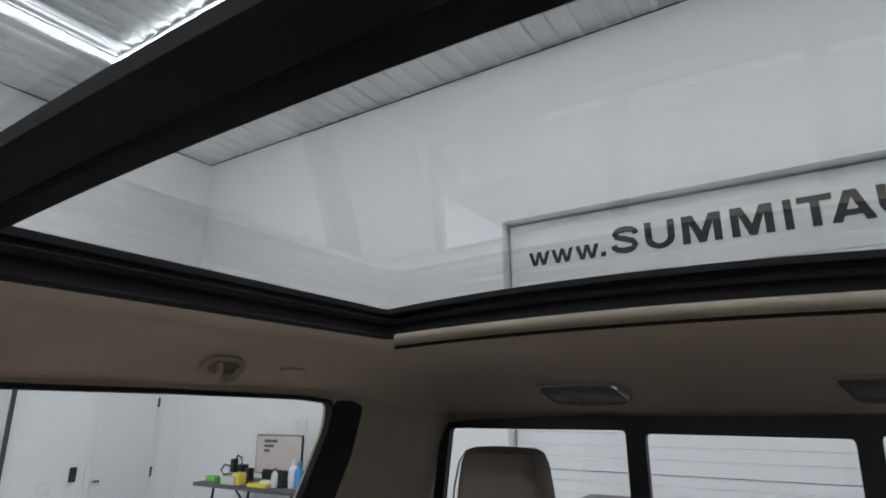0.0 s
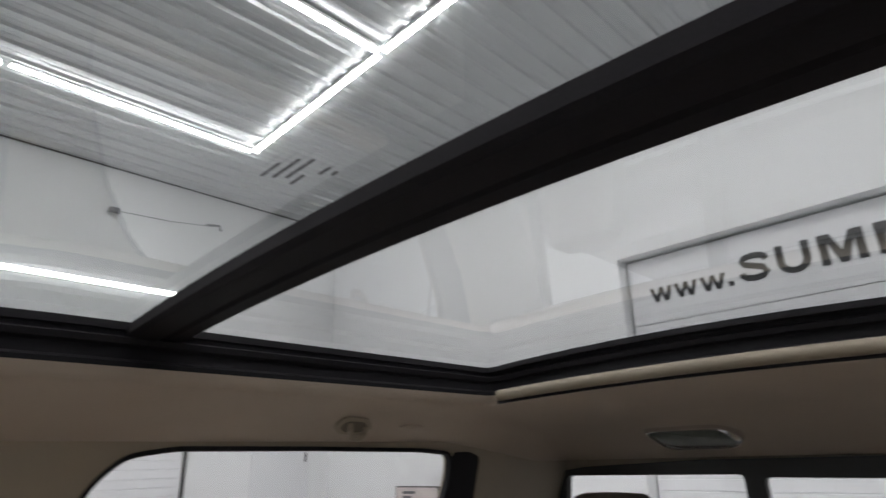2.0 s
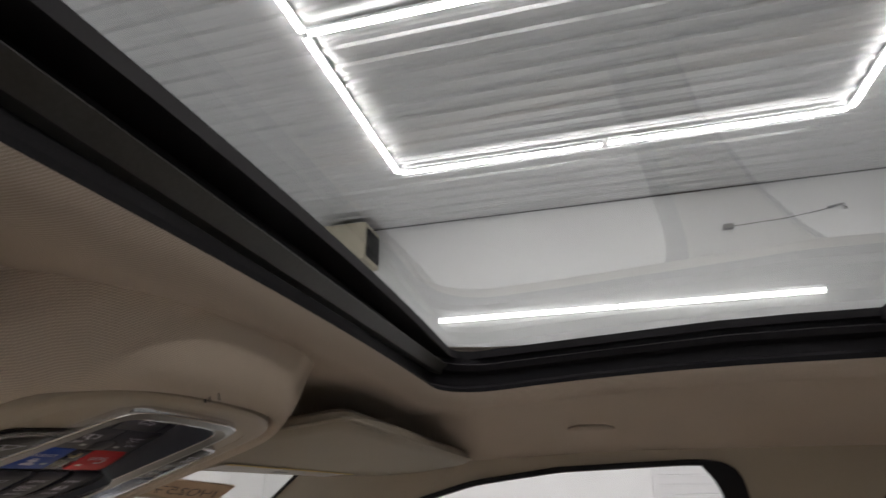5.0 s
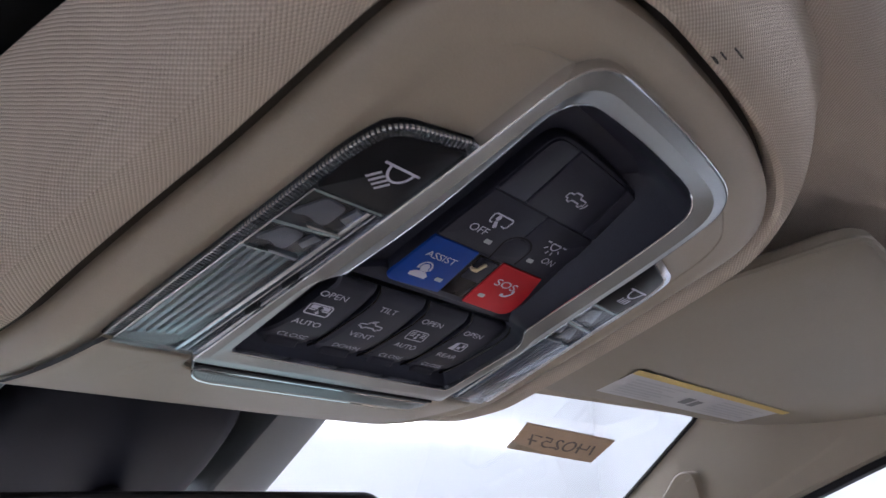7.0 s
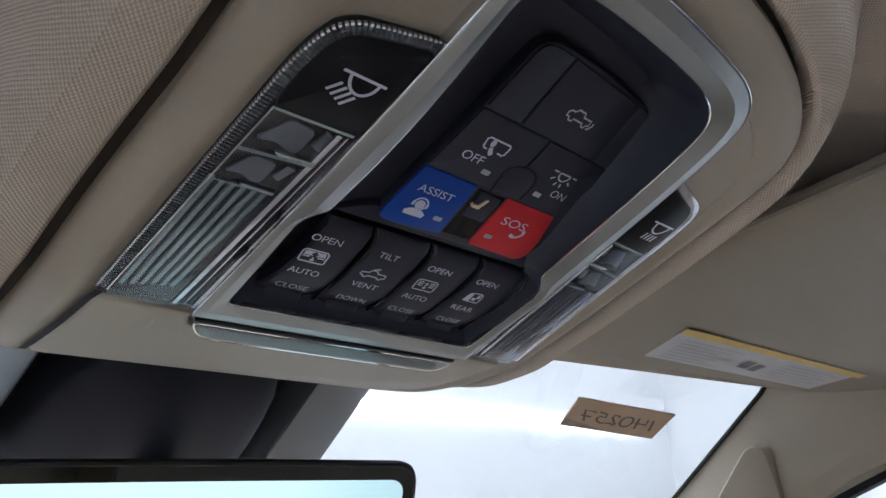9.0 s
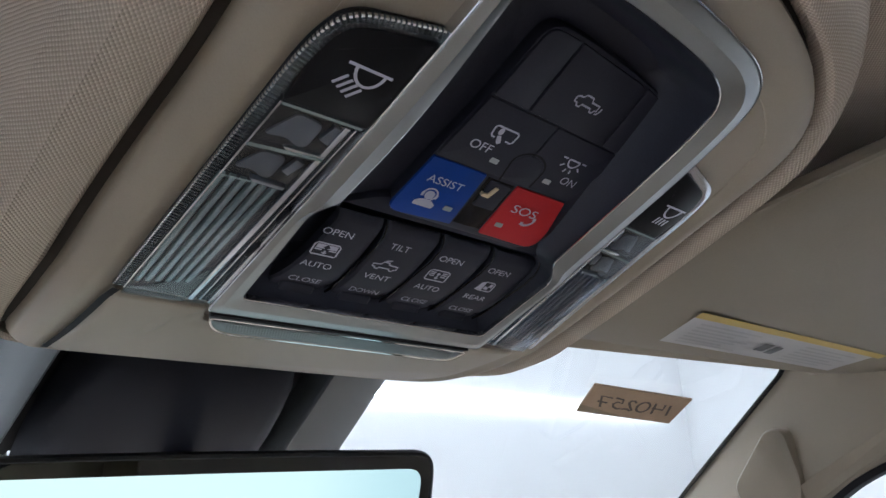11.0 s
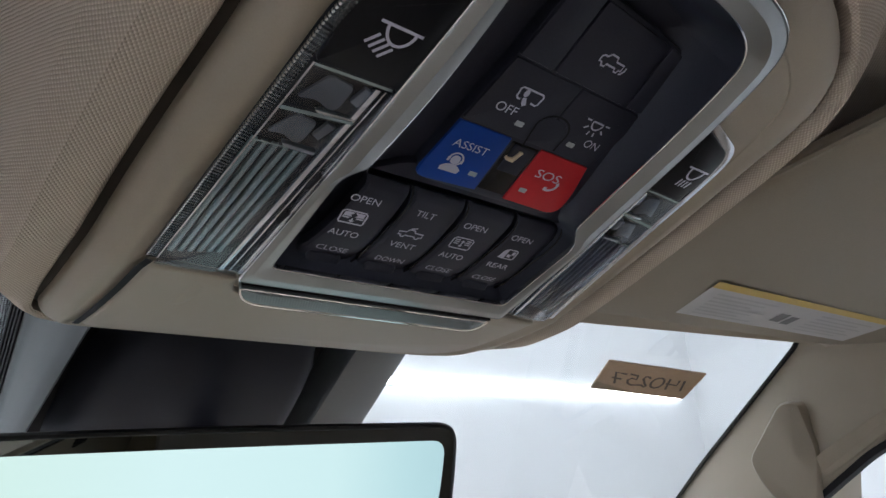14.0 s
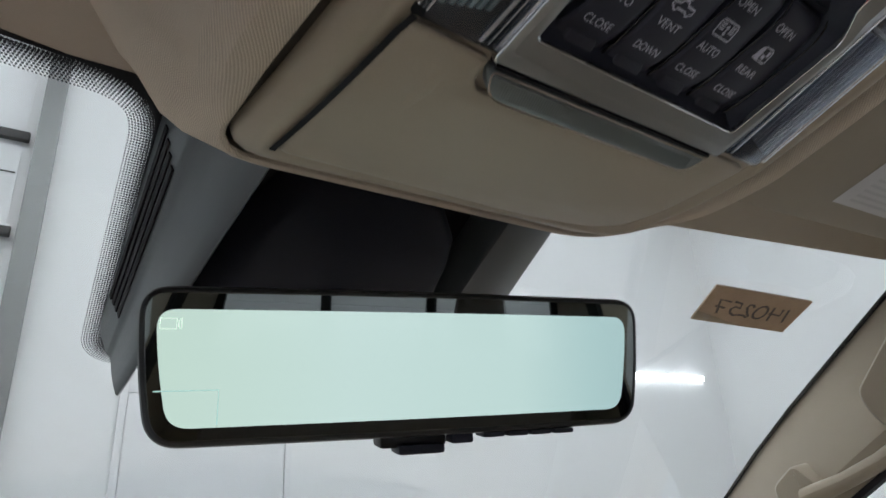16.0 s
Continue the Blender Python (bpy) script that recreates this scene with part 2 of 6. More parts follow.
def stroke(bm, pts, w, h, m=None, closed=False, z=0.0):
    """A flat line of width w along 2D points, raised by h: for printed signs."""
    pts = [Vector(p) for p in pts]
    k = len(pts)
    left, right = [], []
    for i in range(k):
        a = pts[i - 1] if (i or closed) else pts[0]
        b = pts[(i + 1) % k] if (i < k - 1 or closed) else pts[-1]
        d = (b - a).normalized()
        nrm = Vector((-d.y, d.x)) * (w / 2)
        left.append(pts[i] + nrm)
        right.append(pts[i] - nrm)
    vs = []
    for p, q in zip(left, right):
        vs.append((bm.verts.new((p.x, p.y, z + h)), bm.verts.new((q.x, q.y, z + h))))
    new_faces = []
    for i in range(k if closed else k - 1):
        j = (i + 1) % k
        new_faces.append(bm.faces.new((vs[i][0], vs[j][0], vs[j][1], vs[i][1])))
    if m is not None:
        bmesh.ops.transform(bm, matrix=m, verts=[v for pair in vs for v in pair])
    return bm


def arc(cx, cy, r, a0, a1, n=10, ry=None):
    return [(cx + r * math.cos(radians(a0 + (a1 - a0) * i / n)), cy + (ry or r) * math.sin(radians(a0 + (a1 - a0) * i / n))) for i in range(n + 1)]

def holed(outer, holes, at):
    """A flat sheet of an outline with holes."""
    bm = bmesh.new()
    loops = [[Vector((p[0], p[1], 0)) for p in loop] for loop in [outer, *holes]]
    vs = [bm.verts.new(at(p)) for loop in loops for p in loop]
    for tri in tessellate_polygon(loops):
        try:
            bm.faces.new([vs[i] for i in tri])
        except ValueError:
            pass
    return bm


# ---- the hall round the vehicle ----
X0, X1, Y0, Y1, ZC = -7.4, 7.15, -5.0, 4.6, 5.33


def setting(name, bm, mat, label, category, smooth=False, parent=None):
    return tagged(part(name, bm, mat, parent, "", smooth), label, category, "", "structure")


setting("floor", boxed((X0 - 0.2, Y0 - 0.4, -0.2), (X1 + 0.2, Y1 + 0.2, 0)), FLOOR, "pale grey sealed concrete floor of the hall", "floor")
setting("wall_east", boxed((X1, Y0 - 0.4, 0), (X1 + 0.2, Y1 + 0.2, ZC + 0.3)), WALL, "smooth white painted side wall with a door", "wall")
setting("wall_west", boxed((X0 - 0.2, Y0 - 0.4, 0), (X0, Y1 + 0.2, ZC + 0.3)), WALL, "smooth white painted wall of the hall", "wall")
setting("wall_front", boxed((X0, Y1, 0), (X1, Y1 + 0.2, ZC + 0.3)), WALL, "smooth white painted end wall of the hall", "wall")
# rear wall with the opening of the roller door
GX0, GX1, GZ = -2.1, 2.24, 3.52
bm = boxed((X0, Y0 - 0.25, 0), (GX0, Y0, ZC + 0.3))
box(bm, (GX1, Y0 - 0.25, 0), (X1, Y0, ZC + 0.3))
box(bm, (GX0, Y0 - 0.25, GZ), (GX1, Y0, ZC + 0.3))
setting("wall_south", bm, WALL, "white painted rear wall with a deep door opening", "wall")


def ribbed_ceiling():
    """Steel liner sheet: broad ribs with shallow ones between, running along the hall."""
    bm = bmesh.new()
    prof = []
    x = X0
    while x < X1:
        for dx, dz in ((0, 0), (0.055, 0), (0.07, 0.006), (0.09, 0.006), (0.105, 0), (0.16, 0), (0.178, -0.030), (0.217, -0.030), (0.235, 0)):
            prof.append((min(x + dx, X1), ZC + dz))
        x += 0.2355
    rows = [[bm.verts.new((px, y, pz)) for px, pz in prof] for y in (Y0, Y1)]
    for i in range(len(prof) - 1):
        if prof[i + 1][0] - prof[i][0] > 1e-5:
            bm.faces.new((rows[0][i], rows[0][i + 1], rows[1][i + 1], rows[1][i]))
    box(bm, (X0, Y0, ZC + 0.03), (X1, Y1, ZC + 0.06))
    return bm


tagged(part("ceiling", ribbed_ceiling(), METAL_SHEET, None, "", False), "white ribbed sheet-steel ceiling", "ceiling", "", "structure")
# dark joint strip where the ceiling meets the walls
GAP = plain("dark_joint_strip", (0.10, 0.10, 0.105), 0.7)
bm = boxed((X1 - 0.02, Y0, ZC - 0.035), (X1 - 0.002, Y1, ZC - 0.022))
box(bm, (X0, Y0 + 0.002, ZC - 0.035), (X1 - 0.02, Y0 + 0.02, ZC - 0.022))
setting("trim", bm, GAP, "thin dark joint strip under the ceiling", "trim")


def tube_light(a, b, wall=False):
    """A linear LED fitting: a slim white tray with a glowing diffuser."""
    a, b = Vector(a), Vector(b)
    ob = thing("led_tube_light", "slim white linear LED tube light, lit", "ceiling light", "LED tube lights of the hall")
    d = (b - a).normalized()
    n = Vector((-1, 0, 0)) if wall == "x" else Vector((0, -1, 0)) if wall == "y" else Vector((0, 0, -1))
    s = d.cross(n)
    def bar(name, w, h0, h1, mat, trim):
        p, q = a + d * trim, b - d * trim
        bm = bmesh.new()
        rings = []
        for e in (p, q):
            rings.append([e + s * (w * x) + n * h for x, h in ((-0.5, h0), (0.5, h0), (0.5, h0 + (h1 - h0) * 0.6), (0.3, h1), (-0.3, h1), (-0.5, h0 + (h1 - h0) * 0.6))])
        loft(rings, None, True, True, bm)
        return part(name, bm, mat, ob, "", False)
    deep = 0.014 if wall else 0.044
    bar("tray", 0.066, 0.0, deep, DOORPAINT, 0.004)
    bar("diffuser", 0.062, deep - 0.001, deep + (0.022 if wall else 0.010), TUBE_WALL if wall else TUBE, 0.010)
    return ob


LX = [5.555, 3.10, 0.645, -1.81, -4.265]
LY = [-2.70, -0.245, 2.21]
for x in LX:
    for j in (0, 1):
        tube_light((x, LY[j] + 0.03, ZC - 0.030), (x, LY[j + 1] - 0.03, ZC - 0.022))
for y in (LY[0], LY[2]):
    for i in range(4):
        tube_light((LX[i + 1] + 0.03, y, ZC - 0.030), (LX[i] - 0.03, y, ZC - 0.030))
for y0, y1 in ((-2.60, -0.235), (-0.22, 2.15)):
    tube_light((X1 - 0.005, y0, 3.80), (X1 - 0.005, y1, 3.80), "x")
    # unseen extra tubes on the west wall, added to mirror the east wall's
    tube_light((X0 + 0.06, y0, 3.80), (X0 + 0.06, y1, 3.80), "x")
for x0, x1 in ((1.85, 4.29), (4.3, 6.76)):
    tube_light((x0, Y1 - 0.005, 2.25), (x1, Y1 - 0.005, 2.25), "y")


GLYPHS = {
    "w": ([(0, 1), (0.18, 1), (0.30, 0.34), (0.42, 1), (0.58, 1), (0.70, 0.34), (0.82, 1), (1, 1), (0.80, 0), (0.61, 0), (0.5, 0.60), (0.39, 0), (0.20, 0)], []),
    ".": ([(0, 0), (1, 0), (1, 1), (0, 1)], []),
    "M": ([(0, 0), (0, 1), (0.29, 1), (0.5, 0.40), (0.71, 1), (1, 1), (1, 0), (0.80, 0), (0.80, 0.72), (0.59, 0), (0.41, 0), (0.20, 0.72), (0.20, 0)], []),
    "I": ([(0, 0), (0, 1), (1, 1), (1, 0)], []),
    "T": ([(0, 1), (1, 1), (1, 0.79), (0.635, 0.79), (0.635, 0), (0.365, 0), (0.365, 0.79), (0, 0.79)], []),
    "A": ([(0, 0), (0.36, 1), (0.64, 1), (1, 0), (0.76, 0), (0.695, 0.19), (0.305, 0.19), (0.24, 0)], [[(0.5, 0.77), (0.37, 0.38), (0.63, 0.38)]]),
}


def block_letter(ch, x0, x1, z0, z1, m, parent):
    """A wide bold vinyl letter between two edges and two heights."""
    def at(p):
        return m @ Vector((lerp(x0, x1, p[0]), lerp(z0, z1, p[1]), 0.0))
    if ch == "S":
        spine = [(0.90, 0.68), (0.86, 0.79), (0.74, 0.87), (0.5, 0.90), (0.26, 0.86), (0.155, 0.74), (0.23, 0.62), (0.5, 0.53), (0.77, 0.43), (0.86, 0.27), (0.75, 0.14), (0.5, 0.10), (0.24, 0.14), (0.12, 0.25), (0.10, 0.33)]
        bm = stroke(bmesh.new(), [(lerp(x0, x1, u), lerp(z0, z1, v)) for u, v in spine], 0.054, 0.0, m)
    elif ch == "U":
        out = [(0, 1)] + arc(0.5, 0.42, 0.5, 180, 360, 16, 0.44) + [(1, 1), (0.765, 1)] + arc(0.5, 0.43, 0.265, 360, 180, 12, 0.25) + [(0.235, 1)]
        bm = holed(out, [], at)
    else:
        bm = holed(*GLYPHS[ch], at)
    r = bmesh.ops.extrude_face_region(bm, geom=bm.faces[:])
    bmesh.ops.translate(bm, verts=[v for v in r["geom"] if isinstance(v, bmesh.types.BMVert)], vec=(0, 0.002, 0))
    return part("lettering", bm, INK, parent, "", False)


def garage_door():
    ob = tagged(thing("door_1", "white sectional garage door with thin horizontal ribs and a large dark web address", "garage door"), kind="structure")
    rows = [0.0, 0.61, 1.2, 1.8, 2.32, 2.86, 3.5]
    for k in range(len(rows) - 1):
        z0, z1 = rows[k] + 0.004, rows[k + 1] - 0.004
        prof = [(0, z0)]
        if z0 < 2.3:
            g = z0 + 0.1
            while g < z1 - 0.05:
                prof += [(0, g), (-0.006, g + 0.004), (-0.006, g + 0.010), (0, g + 0.014)]
                g += 0.0985
        prof.append((0, z1))
        rings = [[(GX0 + 0.02, Y0 - 0.14 + dy, z) for dy, z in prof], [(GX1 - 0.02, Y0 - 0.14 + dy, z) for dy, z in prof]]
        bm = loft(rings, None, False, False)
        box(bm, (GX0 + 0.02, Y0 - 0.19, z0), (GX1 - 0.02, Y0 - 0.15, z1))
        part("panel", bm, DOORPAINT, ob, "", False)
    side = pose(0, Y0 - 0.136, 0, 90, 0, 180)
    for ch, x0, x1 in (("w", -2.020, -1.800), ("w", -1.785, -1.565), ("w", -1.545, -1.318)):
        block_letter(ch, x0, x1, 3.056, 3.192, side, ob)
    block_letter(".", -1.303, -1.258, 3.058, 3.102, side, ob)
    for ch, x0, x1 in (("S", -1.205, -0.950), ("U", -0.900, -0.648), ("M", -0.589, -0.280), ("M", -0.209, 0.100), ("I", 0.173, 0.232), ("T", 0.268, 0.500), ("A", 0.476, 0.758), ("U", 0.778, 1.030)):
        block_letter(ch, x0, x1, 3.060, 3.308, side, ob)
    return ob


garage_door()


def hall_door():
    ob = tagged(thing("door_2", "plain white flush door in a white frame, closed", "door"), kind="structure")
    y0, y1 = -4.62, -3.88
    part("leaf", boxed((X1 - 0.012, y0, 0.01), (X1 - 0.003, y1, 2.12), 0.002), DOORPAINT, ob)
    bm = boxed((X1 - 0.02, y0 - 0.06, 0), (X1 - 0.002, y0 - 0.004, 2.18), 0.002)
    box(bm, (X1 - 0.02, y1 + 0.004, 0), (X1 - 0.002, y1 + 0.06, 2.18), 0.002)
    box(bm, (X1 - 0.02, y0 - 0.06, 2.124), (X1 - 0.002, y1 + 0.06, 2.18), 0.002)
    part("door_frame", bm, DOORPAINT, ob)
    for z in (0.95, 1.8):
        part("hinge", boxed((X1 - 0.03, y0 - 0.012, z - 0.06), (X1 - 0.008, y0 + 0.012, z + 0.06), 0.003), GREY_RUBBER, ob)
    part("handle", boxed((X1 - 0.07, y1 - 0.09, 0.89), (X1 - 0.008, y1 - 0.03, 0.91), 0.005), GREY_RUBBER, ob)
    return ob


hall_door()

# ---- the vehicle's cabin ----
def rect_ring(x0, x1, y0, y1, r, n=8, m=12):
    """A rounded rectangle with n points to a corner and m to a side, from the right front corner on."""
    rr = r if hasattr(r, "__len__") else (r, r, r, r)
    cs = [(x1 - rr[0], y1 - rr[0], 0), (x0 + rr[1], y1 - rr[1], 90), (x0 + rr[2], y0 + rr[2], 180), (x1 - rr[3], y0 + rr[3], 270)]
    out = []
    for k, (cx, cy, a0) in enumerate(cs):
        r = rr[k]
        arcp = [(cx + r * math.cos(radians(a0 + 90 * i / n)), cy + r * math.sin(radians(a0 + 90 * i / n))) for i in range(n + 1)]
        out += arcp
        nx, ny, na = cs[(k + 1) % 4]
        rn = rr[(k + 1) % 4]
        q = (nx + rn * math.cos(radians(na)), ny + rn * math.sin(radians(na)))
        p = arcp[-1]
        out += [(lerp(p[0], q[0], i / m), lerp(p[1], q[1], i / m)) for i in range(1, m)]
    return out


OX0, OX1, OY0, OY1 = -0.41, 0.367, -0.820, 0.285      # the opening in the headliner


def z_open(x, y):
    """Height of the headliner's rim at the roof opening."""
    return 1.809 + 0.010 * (1 - (x / 0.39) ** 2) - 0.02 * max(0.0, y + 0.1) ** 2 / 0.15


def z_rim(x, y):
    """Height of the headliner's outer edge."""
    if y > 0.6:
        return 1.772 + 0.03 * smooth_step(-0.1, 0.1, x)
    z = 1.752
    if y > 0.1:
        z -= 0.02 * (y - 0.1) / 0.5
    if y < -0.95:
        z -= 0.045 * min(1, (-0.95 - y) / 0.3)
    return z


def smooth_step(a, b, t):
    t = min(1, max(0, (t - a) / (b - a)))
    return t * t * (3 - 2 * t)


def headliner():
    inner = rect_ring(OX0, OX1, OY0, OY1, (0.07, 0.07, 0.035, 0.035), 8, 24)
    outer = rect_ring(-0.655, 0.615, -1.40, 0.694, 0.05, 8, 24)
    rings = []
    rings.append([(p[0], p[1], z_open(*p) + 0.016) for p in inset(inner, 0.004)])
    for o, dz in ((0.0015, 0.0118), (-0.0015, 0.0078), (-0.005, 0.0043), (-0.009, 0.0016), (-0.012, 0.0004)):
        rings.append([(p[0], p[1], z_open(*p) + dz) for p in inset(inner, o)])
    steps = ((0.06, 0.012, 0.006, 0.02), (0.13, 0.045, 0.02, 0.06), (0.22, 0.10, 0.05, 0.12), (0.34, 0.20, 0.10, 0.25), (0.385, 0.25, 0.12, 0.31), (0.40, 0.27, 0.13, 0.34), (0.415, 0.29, 0.137, 0.36),
             (0.44, 0.32, 0.145, 0.40), (0.5, 0.40, 0.18, 0.48), (0.62, 0.57, 0.27, 0.62), (0.70, 0.68, 0.36, 0.70), (0.78, 0.78, 0.50, 0.78), (0.88, 0.89, 0.72, 0.88), (1.0, 1.0, 1.0, 1.0))
    for s, side, rear, front in steps:
        ring = []
        for p, q in zip(inner, outer):
            # beside the passenger the cloth turns up in a soft fold
            side_on = smooth_step(0.40, 0.55, q[0]) * smooth_step(-0.50, -0.05, q[1]) * smooth_step(0.40, 0.15, q[1])
            x, y = lerp(p[0], q[0], s), lerp(p[1], q[1], s)
            w = smooth_step(-1.0, -1.36, q[1])
            f = smooth_step(0.45, 0.68, q[1])
            drop = lerp(lerp(side, rear, w), front, f)
            z = lerp(z_open(*p), z_rim(*q), drop)
            z -= side_on * 0.007 * math.exp(-((s - 0.40) / 0.14) ** 2) * (1 if s <= 0.40 else 0)
            z += side_on * 0.006 * smooth_step(0.40, 0.415, s) * smooth_step(1.0, 0.6, s)
            z += 0.088 * smooth_step(-0.085, -0.120, x) * smooth_step(-0.46, -0.34, x) * smooth_step(0.335, 0.385, y) * smooth_step(0.62, 0.55, y)
            ring.append((x, y, z))
        rings.append(ring)
    rings.append([(p[0], p[1], z_rim(*p) + 0.03) for p in inset(outer, -0.03)])
    rings.append([(p[0], p[1], 1.90) for p in inset(outer, -0.03)])
    rings.append([(p[0], p[1], 1.900) for p in inset(inner, -0.16)])
    return loft(rings)


setting("headliner", headliner(), FABRIC, "beige knitted-cloth headliner with a large roof opening", "headliner", True)


def z_glass(x, y):
    return 1.868 + 0.014 * (1 - (x / 0.39) ** 2) - 0.018 * max(0.0, y + 0.05) / 0.3


def roof_pane(y0, y1, name, mat):
    bm = bmesh.new()
    n = 14
    g = [[bm.verts.new((lerp(-0.47, 0.43, i / n), lerp(y0, y1, j / 4), z_glass(lerp(-0.43, 0.39, i / n), lerp(y0, y1, j / 4)) + 0.012)) for i in range(n + 1)] for j in range(5)]
    for j in range(4):
        for i in range(n):
            bm.faces.new((g[j][i], g[j][i + 1], g[j + 1][i + 1], g[j + 1][i]))
    ob = part(name, bm, mat, ROOF)
    ob.visible_shadow = False
    return ob


ROOF = thing("panoramic_sunroof", "panoramic glass sunroof with a black frame, both panes closed", "sunroof")
roof_pane(-0.87, -0.215, "rear_pane", REARPANE)
roof_pane(-0.205, 0.33, "front_pane", ROOFPANE)


def opening_frame():
    """The black inner frame: stepped rails with seals, seen from below."""
    rings = []
    for d, dz in ((-0.03, 0.012), (-0.012, 0.010), (-0.010, 0.018), (-0.004, 0.020), (-0.002, 0.026), (-0.012, 0.030), (-0.012, 0.040), (-0.004, 0.042), (-0.001, 0.047), (-0.010, 0.050), (-0.010, 0.054)):
        rings.append([(p[0], p[1], lerp(z_open(p[0], p[1]), z_glass(p[0], p[1]), (dz - 0.008) / 0.046)) for p in inset(rect_ring(OX0, OX1, OY0, OY1, (0.06, 0.06, 0.02, 0.02)), d)])
    inn = rect_ring(-0.415, 0.372, -0.815, 0.274, (0.03, 0.03, 0.006, 0.006))
    rings.append([(p[0], p[1], z_glass(*p) + 0.001) for p in inn])
    rings.append([(p[0], p[1], z_glass(*p) + 0.010) for p in inn])
    rings.append([(p[0], p[1], z_glass(*p) + 0.010) for p in inset(inn, -0.08)])
    return loft(rings)


part("frame", opening_frame(), RUBBER, ROOF, "black frame with stepped rubber seals")


def cross_bar(y0, y1, dz):
    rings = []
    for i in range(17):
        x = lerp(-0.44, 0.40, i / 16)
        z = z_glass(x, -0.2) + dz
        rings.append([(x, y0, z + 0.012), (x, y0, z), (x, y0 + 0.006, z - 0.005), (x, y1 - 0.006, z - 0.005), (x, y1, z), (x, y1, z + 0.012)])
    return loft(rings, None, True)


BARM = plain("matt_black_frame", (0.016, 0.015, 0.0185), 0.75, spec=0.15, amount=0.2, scale=15)
part("cross_bar", cross_bar(-0.250, -0.221, -0.001), BARM, ROOF)
part("cross_bar", cross_bar(-0.220, -0.180, -0.004), BARM, ROOF)
bm = bmesh.new()
loft([[(x, 0.292, 1.832), (x, 0.287, 1.836), (x, 0.278, 1.843), (x, 0.276, 1.841), (x, 0.284, 1.832)] for x in [lerp(-0.39, 0.345, i / 12) for i in range(13)]], None, True, True, bm)
part("wind_deflector_strip", bm, GREY_RUBBER, ROOF, "grey rubber strip of the wind deflector")

MARK = plain("black_glass_print", (0.02, 0.02, 0.022), 0.5)
for k, (a, b) in enumerate(((0.0, 0.022), (0.003, 0.034), (0.008, 0.040), (0.002, 0.018), (0.026, 0.038), (0.030, 0.036))):
    y = -0.125 - 0.0065 * k
    part("glass_mark", boxed((-0.044 - b, y - 0.0006, z_glass(-0.06, y) + 0.0085), (-0.044 - a, y + 0.0006, z_glass(-0.06, y) + 0.0095)), MARK, ROOF, "", False)

SHADE = thing("roller_shade", "beige roller sunshade edge, wound back behind the rear pane", "sunshade")
part("shade_bar", sweep([(lerp(-0.42, 0.338, i / 12), -0.803, z_open(lerp(-0.40, 0.338, i / 12), -0.8) + 0.0135) for i in range(13)], 0.0115, 12, None, 0.85), VISOR, SHADE)
part("slot", sweep([(lerp(-0.42, 0.35, i / 12), -0.8125, z_open(lerp(-0.395, 0.35, i / 12), -0.8) + 0.0030) for i in range(13)], 0.0032, 8), RUBBER, SHADE)


# ---- side wall, windows ----
def side_x(z):
    return 0.603 + (1.745 - z) * 0.30


REAR_WIN = [(-0.20, 1.62), (-0.235, 1.70), (-0.27, 1.735), (-0.34, 1.745), (-0.60, 1.743), (-0.86, 1.738), (-0.944, 1.731), (-0.954, 1.68), (-0.908, 1.45), (-0.87, 1.25), (-0.18, 1.25), (-0.17, 1.45)]
FRONT_WIN = [(-0.066, 1.66), (-0.060, 1.712), (-0.038, 1.737), (0.0, 1.739), (0.18, 1.732), (0.31, 1.715), (0.40, 1.69), (0.55, 1.62), (0.75, 1.48), (0.90, 1.30), (0.92, 1.22), (-0.07, 1.25), (-0.065, 1.45)]


def window_hole(pts):
    return round_poly(pts, 0.02, 4)


